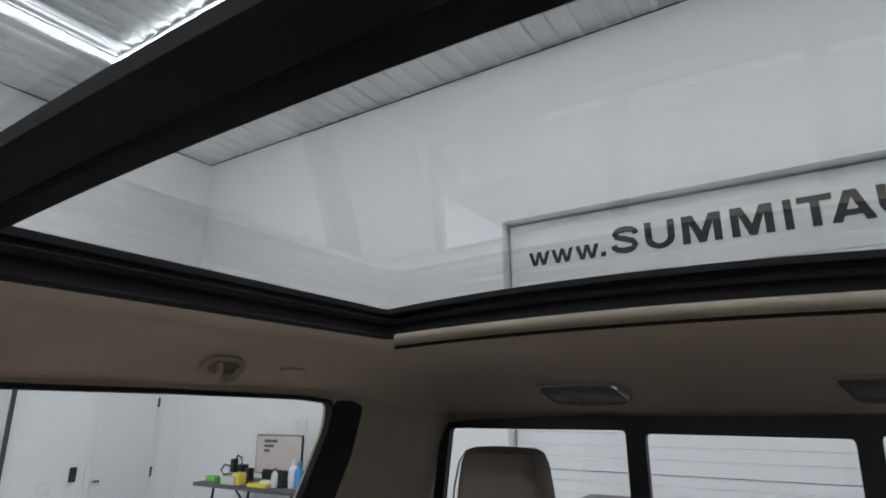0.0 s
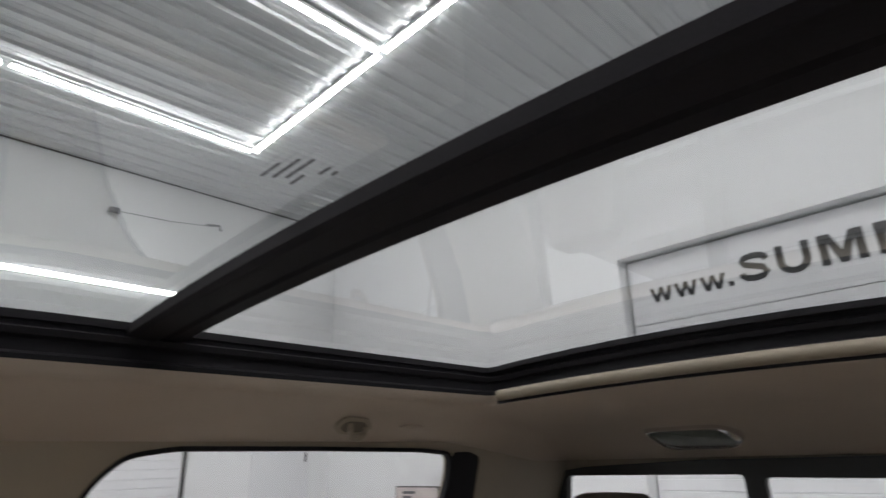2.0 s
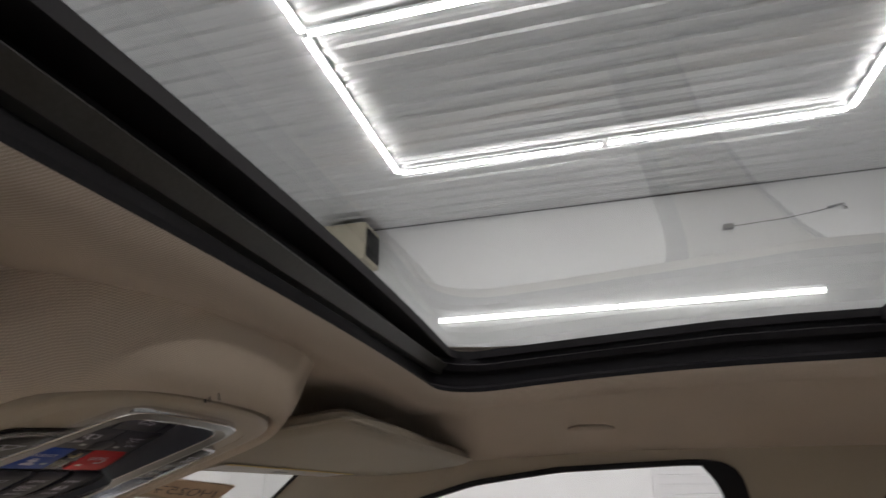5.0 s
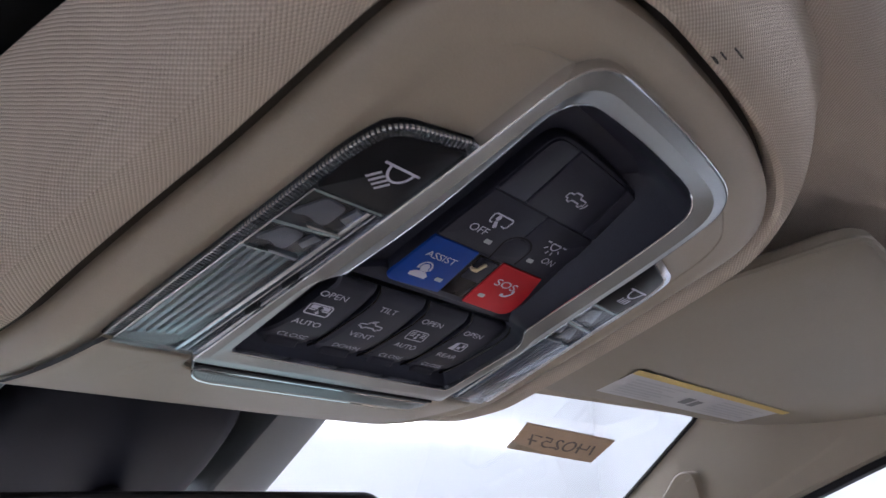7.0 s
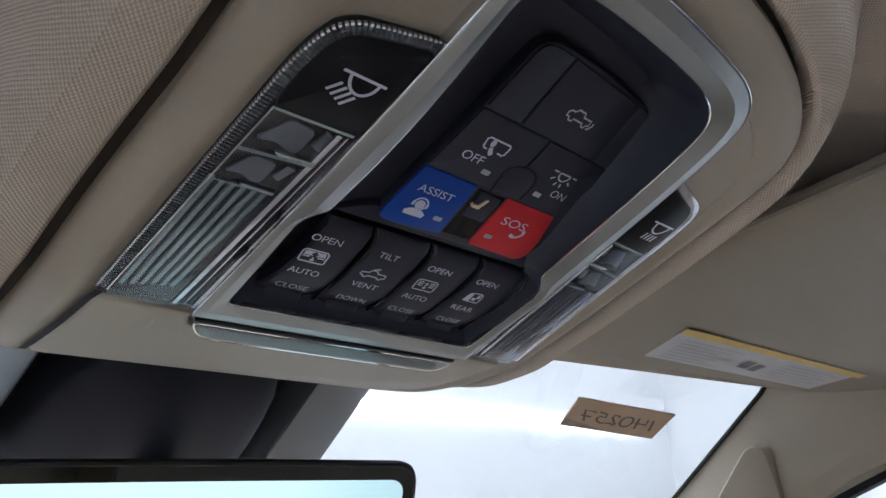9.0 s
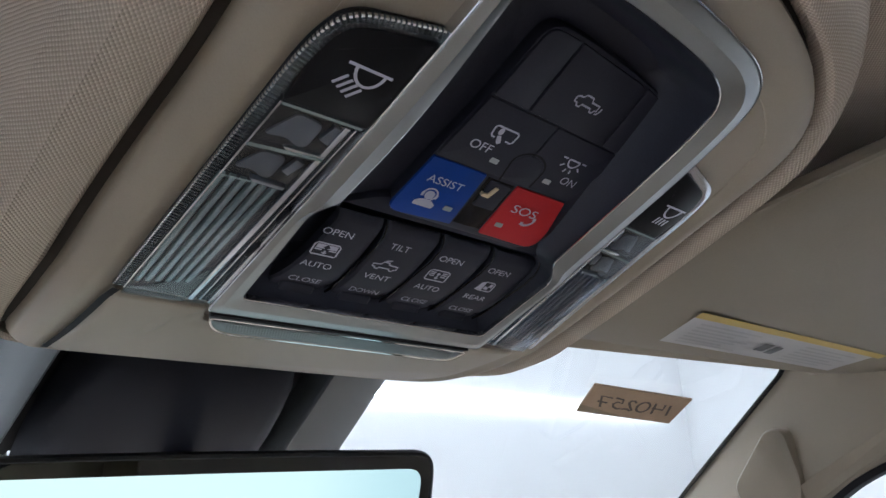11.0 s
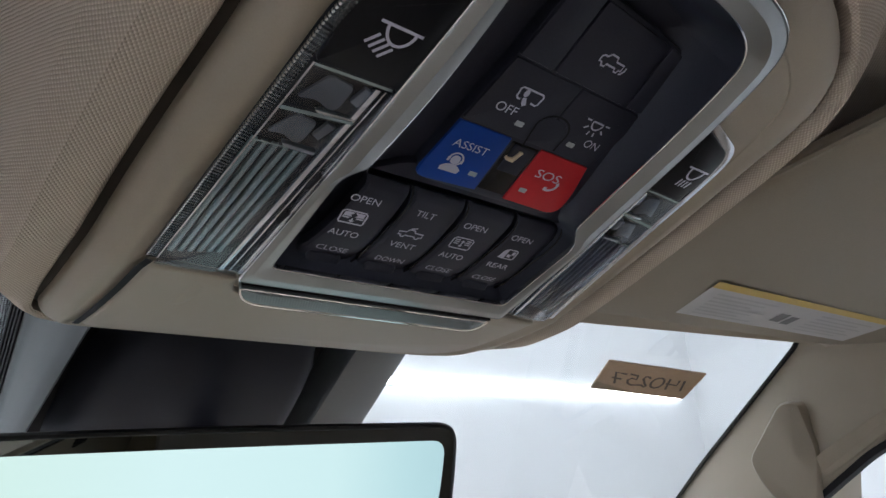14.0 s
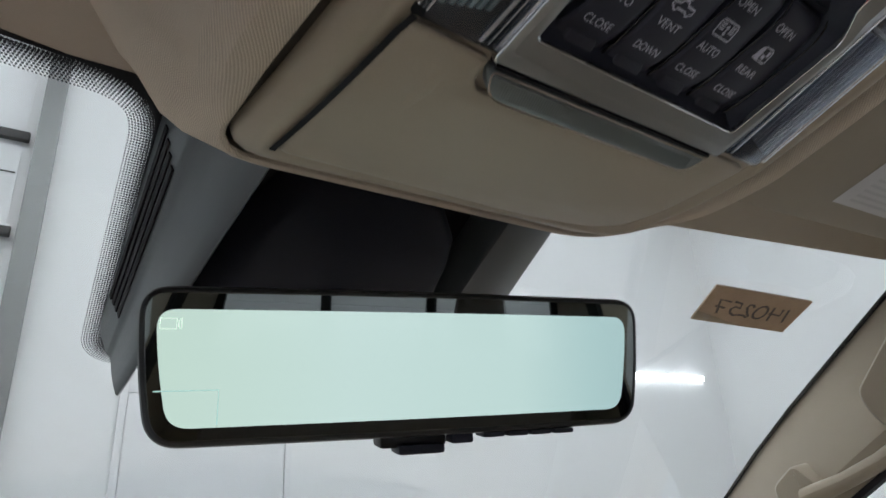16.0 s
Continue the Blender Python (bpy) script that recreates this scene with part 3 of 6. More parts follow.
SIDE_OUT = [(-1.42, 1.05), (-1.42, 1.762), (-1.0, 1.775), (-0.5, 1.775), (0.0, 1.775), (0.3, 1.765), (0.40, 1.738), (0.47, 1.692), (0.60, 1.622), (0.79, 1.49), (0.945, 1.30), (0.97, 1.05)]
for sgn, nm in ((1, "side_trim"), (-1, "side_trim")):
    def on_side(p, off=0.0):
        x = side_x(p[1]) + off
        return (x if sgn > 0 else -x - 0.045, p[0], p[1])
    # the driver's door stands open: no pane, and the opening goes down to the sill
    front = FRONT_WIN if sgn > 0 else FRONT_WIN[:9] + [(0.86, 1.06), (-0.07, 1.06), (-0.065, 1.45)]
    holes = [window_hole(REAR_WIN), window_hole(front)]
    bm = holed(SIDE_OUT, holes, on_side)
    r = bmesh.ops.extrude_face_region(bm, geom=bm.faces[:])
    bmesh.ops.translate(bm, verts=[v for v in r["geom"] if isinstance(v, bmesh.types.BMVert)], vec=(0.022 * sgn, 0, 0))
    setting(nm, bm, BEIGE, "beige plastic pillar trim round the side windows", "pillar trim", True)
    for hole, wname in ((REAR_WIN, "window_1"), (FRONT_WIN, "window_2")):
        if sgn < 0 and wname == "window_2":
            continue
        w = tagged(thing(wname, "closed side window in a black rubber seal", "car window"), kind="structure")
        o, i = window_hole(hole), inset(window_hole(hole), 0.004)
        bm = loft([[on_side(p, d) for p in q] for q, d in ((inset(o, -0.004), 0.0), (inset(o, -0.003), -0.004), (inset(o, 0.003), -0.004), (i, 0.002), (i, 0.012))])
        part("seal", bm, RUBBER, w)
        bm = bmesh.new()
        bm.faces.new([bm.verts.new(on_side(p, 0.010)) for p in o])
        g = part("pane", bm, PANE, w, "", False)
        g.visible_shadow = False
    # broad black door frame behind the rear window
    bm = holed(round_poly([(-0.875, 1.20), (-0.957, 1.67), (-0.950, 1.733), (-1.00, 1.734), (-1.040, 1.722), (-1.042, 1.62), (-1.005, 1.45), (-0.96, 1.20)], 0.012, 4), [], lambda p: on_side(p, -0.003))
    r = bmesh.ops.extrude_face_region(bm, geom=bm.faces[:])
    bmesh.ops.translate(bm, verts=[v for v in r["geom"] if isinstance(v, bmesh.types.BMVert)], vec=(0.012 * sgn, 0, 0))
    setting("door_frame", bm, RUBBER, "black door frame strip beside the rear side window", "door frame")
    if sgn > 0:
        # and a slimmer one at the rear of the front window
        bm = holed(round_poly([(-0.048, 1.22), (-0.046, 1.66), (-0.036, 1.708), (-0.014, 1.7355), (-0.034, 1.742), (-0.063, 1.728), (-0.073, 1.68), (-0.078, 1.22)], [0, 0.03, 0.03, 0.004, 0.02, 0.02, 0.03, 0], 4), [], lambda p: on_side(p, -0.0045))
        r = bmesh.ops.extrude_face_region(bm, geom=bm.faces[:])
        bmesh.ops.translate(bm, verts=[v for v in r["geom"] if isinstance(v, bmesh.types.BMVert)], vec=(0.010, 0, 0))
        setting("door_frame", bm, RUBBER, "slim black door frame strip at the rear of the front side window", "door frame")

# ---- rear wall of the cabin ----
RY = -1.39
RW = tagged(thing("window_3", "three-part rear sliding window in a black frame", "car window"), kind="structure")
openings = [[(0.150, 1.30), (0.150, 1.670), (0.606, 1.668), (0.635, 1.45), (0.65, 1.30)], [(-0.262, 1.30), (-0.268, 1.662), (0.108, 1.664), (0.108, 1.30)], [(-0.70, 1.30), (-0.69, 1.45), (-0.655, 1.668), (-0.308, 1.67), (-0.301, 1.30)]]
bm = holed([(-0.80, 1.22), (-0.72, 1.712), (-0.3, 1.704), (0.25, 1.702), (0.55, 1.69), (0.612, 1.682), (0.64, 1.62), (0.70, 1.22)], [round_poly(o, 0.012, 4) for o in openings], lambda p: (p[0], RY, p[1]))
r = bmesh.ops.extrude_face_region(bm, geom=bm.faces[:])
bmesh.ops.translate(bm, verts=[v for v in r["geom"] if isinstance(v, bmesh.types.BMVert)], vec=(0, -0.02, 0))
part("window_frame", bm, BLACK, RW, "black frame with two uprights", False)
for o in openings:
    bm = bmesh.new()
    bm.faces.new([bm.verts.new((p[0], RY - 0.012, p[1])) for p in o])
    part("pane", bm, PANE, RW, "", False).visible_shadow = False
bm = boxed((-0.95, RY - 0.06, 0.5), (0.95, RY - 0.01, 1.24))
box(bm, (-0.95, RY - 0.06, 1.24), (-0.78, RY - 0.021, 1.90))
box(bm, (0.69, RY - 0.06, 1.24), (0.95, RY - 0.021, 1.90))
box(bm, (-0.78, RY - 0.06, 1.682), (0.69, RY - 0.021, 1.90))
setting("cabin_back", bm, BEIGE, "beige trimmed rear wall of the cabin", "cabin wall")
# closing panels below the view: doors, floor, bulkhead under the windscreen
bm = boxed((-1.0, RY, 0.45), (1.0, 2.0, 0.5))
box(bm, (0.82, RY, 0.5), (0.9, 1.35, 1.24))
box(bm, (-0.95, RY, 0.5), (-0.87, -0.06, 1.24))
box(bm, (-0.95, 0.86, 0.5), (-0.87, 1.35, 1.24))
box(bm, (-0.95, 1.35, 0.5), (0.9, 1.45, 1.05))
box(bm, (-0.87, 0.85, 0.95), (0.82, 1.5, 1.05))
setting("cabin_tub", bm, TUBM, "beige lower cabin panels and dashboard", "cabin wall")


bed = tagged(thing("pickup_bed", "pickup bed behind the cab under a dark grey folding cover", "truck bed"), kind="structure")
part("bed_wall", boxed((-0.98, -3.25, 0.45), (0.93, -1.52, 1.24), 0.02), plain("white_vehicle_paint", (0.7, 0.7, 0.7), 0.3), bed)
COVERM = plain("dark_grey_bed_cover", (0.10, 0.10, 0.105), 0.6, amount=0.15, scale=20, bump=0.3, fine=600)
for k in range(3):
    part("cover_panel", boxed((-0.93, -3.22 + 0.56 * k, 1.24), (0.88, -2.67 + 0.56 * k, 1.285), 0.012), COVERM, bed)


# ---- windscreen ----
def screen_y(x, z):
    return 0.83 - 0.33 * x * x - 1.7 * (z - 1.70)


WS = tagged(thing("window_4", "raked windscreen with a dotted black border", "windscreen"), kind="structure")
bm = bmesh.new()
g = [[bm.verts.new((lerp(-0.86, 0.82, i / 16), screen_y(lerp(-0.86, 0.82, i / 16), z), z)) for i in range(17)] for z in (1.04, 1.2, 1.4, 1.6, 1.70, 1.775, 1.82)]
for j in range(6):
    for i in range(16):
        bm.faces.new((g[j][i], g[j][i + 1], g[j + 1][i + 1], g[j + 1][i]))
part("pane", bm, SCREENPANE, WS, "").visible_shadow = False

# ---- overhead console ----
def slope_frame(deg, o):
    a = radians(deg)
    v, n = Vector((0, -math.cos(a), math.sin(a))), Vector((0, -math.sin(a), -math.cos(a)))
    return Matrix.Translation(o) @ Matrix(((1, v.x, n.x), (0, v.y, n.y), (0, v.z, n.z))).to_4x4()


MB = slope_frame(17.0, (0, 0.5008, 1.7018))       # the console's face
MS = slope_frame(24.4, (0, 0.5, 1.70))            # the plane of its switches, sunk towards the rear

WHITE_INK = plain("pale_grey_print", (0.56, 0.56, 0.66), 0.5, amount=0.03)
BLUE = plain("blue_button", (0.005, 0.050, 0.30), 0.45, spec=0.2, amount=0.06, scale=40)
RED = plain("red_button", (0.52, 0.025, 0.032), 0.45, spec=0.2, amount=0.06, scale=40)
LED_OFF = plain("unlit_indicator", (0.42, 0.45, 0.46), 0.3, amount=0.03)


def clear_plastic(name, tint, rough):
    m, nt, b = material(name, tint, rough)
    b.inputs["Transmission Weight"].default_value = 0.9
    b.inputs["IOR"].default_value = 1.3
    noise_into(nt, b, tint, 0.04, 30, 0.1, 900, None, 0.0002)
    return m


LENS = pane_material("clear_lens", (0.90, 0.92, 0.95), 0.55)
LENS_GLOSS = pane_material("glossy_lens", (0.78, 0.83, 0.92), 0.9)
PRISM = clear_plastic("ribbed_clear_plastic", (0.55, 0.60, 0.64), 0.1)
SILVER_IN = plain("lamp_reflector", (0.48, 0.52, 0.54), 0.22, metal=0.8, amount=0.2, scale=90)
DARK_REFLECTOR = plain("dim_reflector", (0.20, 0.215, 0.245), 0.3, metal=0.7, amount=0.02, scale=8)
# the bluish reflection in the passenger lamp's lens, put into a rib colour
RIB_REFLECTION = plain("blue_rib_reflection", (0.13, 0.15, 0.18), 0.32, metal=0.7, amount=0.2, scale=60)
SMOKE = plain("smoked_lamp_bowl", (0.016, 0.018, 0.023), 0.3, spec=0.3, amount=0.5, scale=120)

TRIM = round_poly([(0.110, -0.112), (0.119, -0.06), (0.119, -0.03), (0.1165, 0.03), (0.1115, 0.08), (0.105, 0.125), (0.099, 0.150), (0.086, 0.167), (0.060, 0.1785), (0.030, 0.184), (0.0, 0.1855), (-0.040, 0.185), (-0.062, 0.1815), (-0.082, 0.174), (-0.0925, 0.161), (-0.0965, 0.145),
                   (-0.0985, 0.130), (-0.1035, 0.09), (-0.109, 0.06), (-0.1145, 0.026), (-0.1222, -0.028), (-0.1325, -0.112)], [0.045, 0.012, 0.012] + [0.012] * 18 + [0.022], 6)
RADII = [0.003, 0.004, 0.003, 0.04, 0.020, 0.06, 0.014, 0.04, 0.003, 0.004, 0.003]
BEZ_OUT = round_poly([(0.0680, -0.0112), (0.0650, 0.052), (0.0642, 0.062), (0.0545, 0.146), (0.0450, 0.1690), (0.0, 0.1728), (-0.0530, 0.1725), (-0.0570, 0.115), (-0.0615, 0.062), (-0.0625, 0.054), (-0.0690, -0.0112)], RADII, 7)
BEZ_IN = round_poly([(0.0590, 0.0030), (0.0580, 0.055), (0.0500, 0.0645), (0.0428, 0.138), (0.0362, 0.1590), (-0.0050, 0.1620), (-0.0475, 0.1610), (-0.0460, 0.105), (-0.0502, 0.0645), (-0.0575, 0.056), (-0.0600, 0.0030)], RADII, 7)

CON = thing("overhead_console", "beige overhead console with silver bezel, black switches and two map lamps", "overhead console")


def resample(pts, n):
    """n points at even steps along a closed outline, from its right side on."""
    pts = [Vector((p[0], p[1])) for p in pts]
    k = max(range(len(pts)), key=lambda i: pts[i].x - abs(pts[i].y - 0.03) * 0.5)
    pts = pts[k:] + pts[:k]
    if area2(pts) < 0:
        pts = [pts[0]] + pts[:0:-1]
    seg = [(pts[(i + 1) % len(pts)] - pts[i]).length for i in range(len(pts))]
    tot, out, i, acc = sum(seg), [], 0, 0.0
    for j in range(n):
        d = tot * j / n
        while acc + seg[i] < d:
            acc += seg[i]
            i += 1
        out.append(pts[i].lerp(pts[(i + 1) % len(pts)], (d - acc) / seg[i] if seg[i] else 0))
    return out


def curl(v):
    """How far the console's front end curves up towards the windscreen."""
    d = max(0.0, -0.012 - v)
    return -(0.15 + 0.95 * d) * d


def curled(bm, m):
    """A flat part cut across and bent up at the front, then set in place."""
    for k in range(9):
        geom = bm.verts[:] + bm.edges[:] + bm.faces[:]
        bmesh.ops.bisect_plane(bm, geom=geom, dist=1e-6, plane_co=(0, -0.013 - 0.0105 * k, 0), plane_no=(0, 1, 0))
    for v in bm.verts:
        v.co.z += curl(v.co.y)
    bmesh.ops.transform(bm, matrix=m, verts=bm.verts)
    return bm


def pod():
    """The cloth-covered swelling of the headliner round the console."""
    base = resample(TRIM, 150)
    rings = []
    # offsets from the gap: on the right, on the left, at the rear, at the front; then depths
    profile = ((-0.004, -0.004, -0.004, -0.004, -0.030, -0.018), (0.0026, 0.0034, 0.0022, 0.0012, -0.028, -0.016), (0.0026, 0.0034, 0.0022, 0.0012, -0.009, -0.0085), (0.0034, 0.0058, 0.0028, 0.0015, -0.0034, -0.0062),
               (0.0046, 0.0100, 0.0046, 0.0024, -0.0012, -0.0050), (0.0066, 0.0145, 0.0075, 0.0042, -0.0002, -0.0046), (0.0085, 0.0200, 0.0115, 0.0060, 0.0006, -0.0058), (0.0110, 0.0243, 0.0150, 0.0075, -0.0022, -0.0085), (0.0138, 0.0288, 0.0190, 0.0095, -0.007, -0.0145),
               (0.0175, 0.0330, 0.026, 0.0135, -0.015, -0.024), (0.0215, 0.0380, 0.034, 0.0185, -0.026, -0.042), (0.027, 0.0420, 0.044, 0.027, -0.041, -0.064), (0.036, 0.0470, 0.058, 0.040, -0.058, -0.090), (0.055, 0.052, 0.080, 0.056, -0.075, -0.118), (0.085, 0.066, 0.11, 0.075, -0.090, -0.145))
    # beside the driver's visor the cloth turns in again at a ridge and leaves a gap: depth as a share of the ridge's and beyond it, offset from it
    ridge = {9: (0.60, 0.0, -0.0075), 10: (0.85, 0.0, -0.002), 11: (1.0, 0.0, 0.0), 12: (1.0, 0.006, -0.012), 13: (1.0, 0.030, -0.035), 14: (1.0, 0.090, -0.050)}
    back = {5: (0.0085, -0.0024), 6: (0.0125, -0.0048), 7: (0.0165, -0.0082), 8: (0.0205, -0.0125), 9: (0.0245, -0.018), 10: (0.0285, -0.0245), 11: (0.034, -0.033), 12: (0.042, -0.043), 13: (0.055, -0.056), 14: (0.08, -0.072)}
    for row, (right, left, rear, front, h, hf) in enumerate(profile):
        out = []
        rear, hr = back.get(row, (rear, h * 0.8))
        for p, q in zip(base, inset(base, -1e-3)):
            d = (q - p).normalized()
            flank = left * lerp(1.0, 1.22, smooth_step(0.10, 0.18, p.y)) if left > 0.006 else left
            e = lerp(right, flank, smooth_step(-0.2, -0.9, d.x) * smooth_step(0.03, 0.1, -p.x))
            e = lerp(e, rear, smooth_step(0.3, 0.9, d.y))
            w = smooth_step(-0.045, -0.100, p.y)
            # at the driver's front corner the cloth flares out into the headliner
            flare = min(0.018, max(0.0, -hf - 0.0058) * 0.6) * smooth_step(0.1, -0.6, d.x) * smooth_step(0.0, -0.08, p.x)
            gap = smooth_step(0.172, 0.125, p.y) * (1 - w) * smooth_step(-0.2, -0.9, d.x) * smooth_step(0.03, 0.1, -p.x)
            share, past, step = ridge.get(row, (0.0, 0.0, 0.0))
            high = max(0.013, 0.025 + 0.31 * (0.118 - p.y))
            if row in ridge:
                e = lerp(e, 0.0415 + 0.035 * max(0.0, 0.118 - p.y) + step, gap)
            e = lerp(e, front + flare, w)
            z = lerp(lerp(h, hr, smooth_step(0.3, 0.9, d.y)), hf, w)
            if row in ridge:
                z = lerp(z, -high * share - past, gap)
            out.append((p.x + d.x * e, min(p.y + d.y * e, 0.222), z + curl(p.y)))
        rings.append(out)
    bm = loft(rings, MB)
    # the cloth's own coordinates: along the rail, and out from it
    uv = bm.loops.layers.uv.new("cloth")
    n = len(base)
    along = [0.0]
    for i in range(n):
        along.append(along[-1] + (base[(i + 1) % n] - base[i]).length)
    out = [[0.0] * (n + 1)]
    for r0, r1 in zip(rings, rings[1:]):
        step = [(Vector(a) - Vector(b)).length for a, b in zip(r0, r1)]
        out.append([s + d for s, d in zip(out[-1], step + step[:1])])
    bm.faces.ensure_lookup_table()
    for k, f in enumerate(bm.faces):
        j, i = divmod(k, n)
        for loop, (a, c) in zip(f.loops, ((i, j), (i + 1, j), (i + 1, j + 1), (i, j + 1))):
            loop[uv].uv = (along[a], out[c][a])
    return bm


POD = tagged(part("console_surround", pod(), FABRIC_UV), "beige knitted-cloth bulge of the headliner round the console", "headliner", "", "structure")
SNAG = plain("pulled_thread", (0.05, 0.045, 0.045), 0.9)
for u, v, r in ((-0.0214, 0.1897, 0.0009), (-0.0205, 0.1918, 0.0006), (-0.0164, 0.1950, 0.0006)):
    part("snag", slab(round_poly([(u - r, v - r * 0.4), (u + r, v - r * 0.2), (u + r * 0.6, v + r * 0.5), (u - r * 0.7, v + r * 0.3)], r * 0.3, 3), -0.004, 0.0012, 0.0003, MB), SNAG, POD, "", False)


def holed_plate(outer, holes, h, depth, m):
    bm = holed(outer, holes, lambda p: (p[0], p[1], h))
    r = bmesh.ops.extrude_face_region(bm, geom=bm.faces[:])
    bmesh.ops.translate(bm, verts=[v for v in r["geom"] if isinstance(v, bmesh.types.BMVert)], vec=(0, 0, -depth))
    return curled(bm, m)


# base plate and the rounded rail round it
part("base_plate", holed_plate(inset(TRIM, 0.012), [inset(BEZ_OUT, 0.002)], -0.0016, 0.006, MB), BEIGE, CON, "", True)
rail_o = resample(TRIM, 160)
rings = []
for off, h, flat in ((0.0, -0.026, -0.026), (0.0, -0.0090, -0.0060), (0.0008, -0.0062, -0.0026), (0.0024, -0.0040, -0.0012), (0.005, -0.0018, -0.0006), (0.0085, 0.0002, -0.0006), (0.0112, 0.0007, -0.0007), (0.0128, 0.0002, -0.0008), (0.0150, -0.0008, -0.0009), (0.0175, -0.0012, -0.0011), (0.0185, -0.0024, -0.0024)):
    ring = []
    for p, q in zip(rail_o, inset(rail_o, off)):
        # the rail is rounded along the sides and flat at the rear end
        w = smooth_step(0.165, 0.10, p.y)
        ring.append((q.x, q.y, lerp(flat, h, w) + curl(q.y)))
    rings.append(ring)
part("rail", loft(rings, MB), BEIGE, CON)
# dark brown strip added as the shadow of the open gap round the rail
gap_shade = [[(q.x, q.y, h + curl(q.y)) for q in inset(rail_o, d)] for d, h in ((0.0012, -0.0092), (-0.0046, -0.0125))]
part("gap_shade", loft(gap_shade, MB), plain("gap_shade_brown", (0.045, 0.038, 0.032), 0.9), CON, "dark brown strip added as the shade in the gap round the console", False)
# front cover below the switches
cover = round_poly([(0.0965, -0.012), (0.0940, -0.0905), (0.03, -0.0985), (-0.1125, -0.0955), (-0.1005, -0.0095), (-0.068, -0.0118), (-0.0665, -0.026), (0.0605, -0.026), (0.063, -0.0118)], [0.004, 0.03, 0.02, 0.006, 0.003, 0.002, 0.008, 0.008, 0.002], 6)
rings = [[(p.x, p.y, h) for p in inset(cover, o)] for o, h in ((0.0, -0.006), (0.0, 0.0004), (0.0006, 0.0012), (0.002, 0.0017))]
bm = holed([(p.x, p.y) for p in inset(cover, 0.002)], [], lambda p: (p[0], p[1], 0.0017))
loft(rings, None, False, True, bm)
bmesh.ops.remove_doubles(bm, verts=bm.verts, dist=1e-6)
part("front_cover", curled(bm, MB), BEIGE, CON)
bm = bmesh.new()
stroke(bm, [(-0.1005, -0.0080), (-0.1028, -0.0150), (-0.1138, -0.0935), (-0.1140, -0.0960)], 0.0028, 0.0009)
part("seam", curled(bm, MB), RUBBER, CON, "", False)
# low ridge added for the shading of the cover's shallow finger dish behind the grip
bm = bmesh.new()
dish = [(-0.0790, -0.014), (-0.0800, -0.024), (-0.0810, -0.034), (-0.0825, -0.044), (-0.0845, -0.054)]
sweep([(u, v, 0.0008) for u, v in dish], [0.0012, 0.0036, 0.0042, 0.0034, 0.0010], 14, bm, 0.32)
part("finger_dish", curled(bm, MB), BEIGE, CON, "low ridge added for the shading of the finger dish beside the grip")

# silver bezel: a flat outer band, a crease, and a band that leans into the sunk panel
o, i = BEZ_OUT, BEZ_IN
def between(t, h):
    return [(lerp(p.x, q.x, t), lerp(p.y, q.y, t), h) for p, q in zip(o, i)]
def bezel_rings(steps):
    out = []
    for t, h, flat in steps:
        out.append([(x, y, lerp(h, flat, smooth_step(0.062, 0.050, y))) for x, y, _ in between(t, 0)])
    return out
part("bezel", loft(bezel_rings(((0.05, -0.004, -0.004), (0.05, 0.0029, 0.0032), (0.10, 0.0034, 0.0037), (0.44, 0.0044, 0.0044), (0.465, 0.00445, 0.0044), (0.49, 0.0043, 0.0044), (0.95, 0.0022, 0.0038))), MB), SILVER, CON, "satin silver bezel", True, None, 12)
BRIGHT = plain("polished_edge", (0.72, 0.73, 0.75), 0.16, metal=1.0, amount=0.03)
part("bezel_edge", loft(bezel_rings(((0.0, -0.004, -0.004), (0.0, 0.0024, 0.0026), (0.02, 0.0031, 0.0034), (0.05, 0.0033, 0.0036), (0.055, 0.0029, 0.0032))), MB), BRIGHT, CON, "polished outer edge")
part("bezel_lip", loft(bezel_rings(((0.945, 0.0022, 0.0037), (0.965, 0.0025, 0.0041), (0.99, 0.0022, 0.0039), (1.0, 0.0014, 0.0030), (1.0, -0.003, -0.003))), MB), BRIGHT, CON, "polished inner lip")
# grip tray of the bezel
tray = round_poly([(0.0615, -0.0128), (0.0585, -0.0245), (-0.0620, -0.0245), (-0.0678, -0.0128)], [0.002, 0.009, 0.009, 0.004], 7)
TRAYM = plain("grey_green_satin", (0.17, 0.19, 0.195), 0.32, metal=0.5, amount=0.06, scale=30)
part("grip", slab(tray, -0.006, 0.0046, 0.002, MB), TRAYM, CON, "grey satin grip with fine ribs")
bm = bmesh.new()
stroke(bm, [(p.x, p.y) for p in inset(tray, 0.0004)], 0.0008, 0.00475, MB, True)
part("grip_edge", bm, CHROME, CON, "thin bright edge", False)
bm = bmesh.new()
for k in range(95):
    u = lerp(-0.0585, 0.0545, k / 94)
    box(bm, (u - 0.00028, -0.0222, 0.0044), (u + 0.00028, -0.0158, 0.00472))
bmesh.ops.transform(bm, matrix=MB @ Matrix(((1, -0.25, 0, -0.005), (0, 1, 0, 0), (0, 0, 1, 0), (0, 0, 0, 1))), verts=bm.verts)
tagged(part("rib", bm, TRAYM, CON, "", False), kind="stuff")
part("joint", boxed((-0.0665, -0.0126, -0.003), (0.062, -0.0114, 0.0040), 0, MB), RUBBER, CON, "", False)

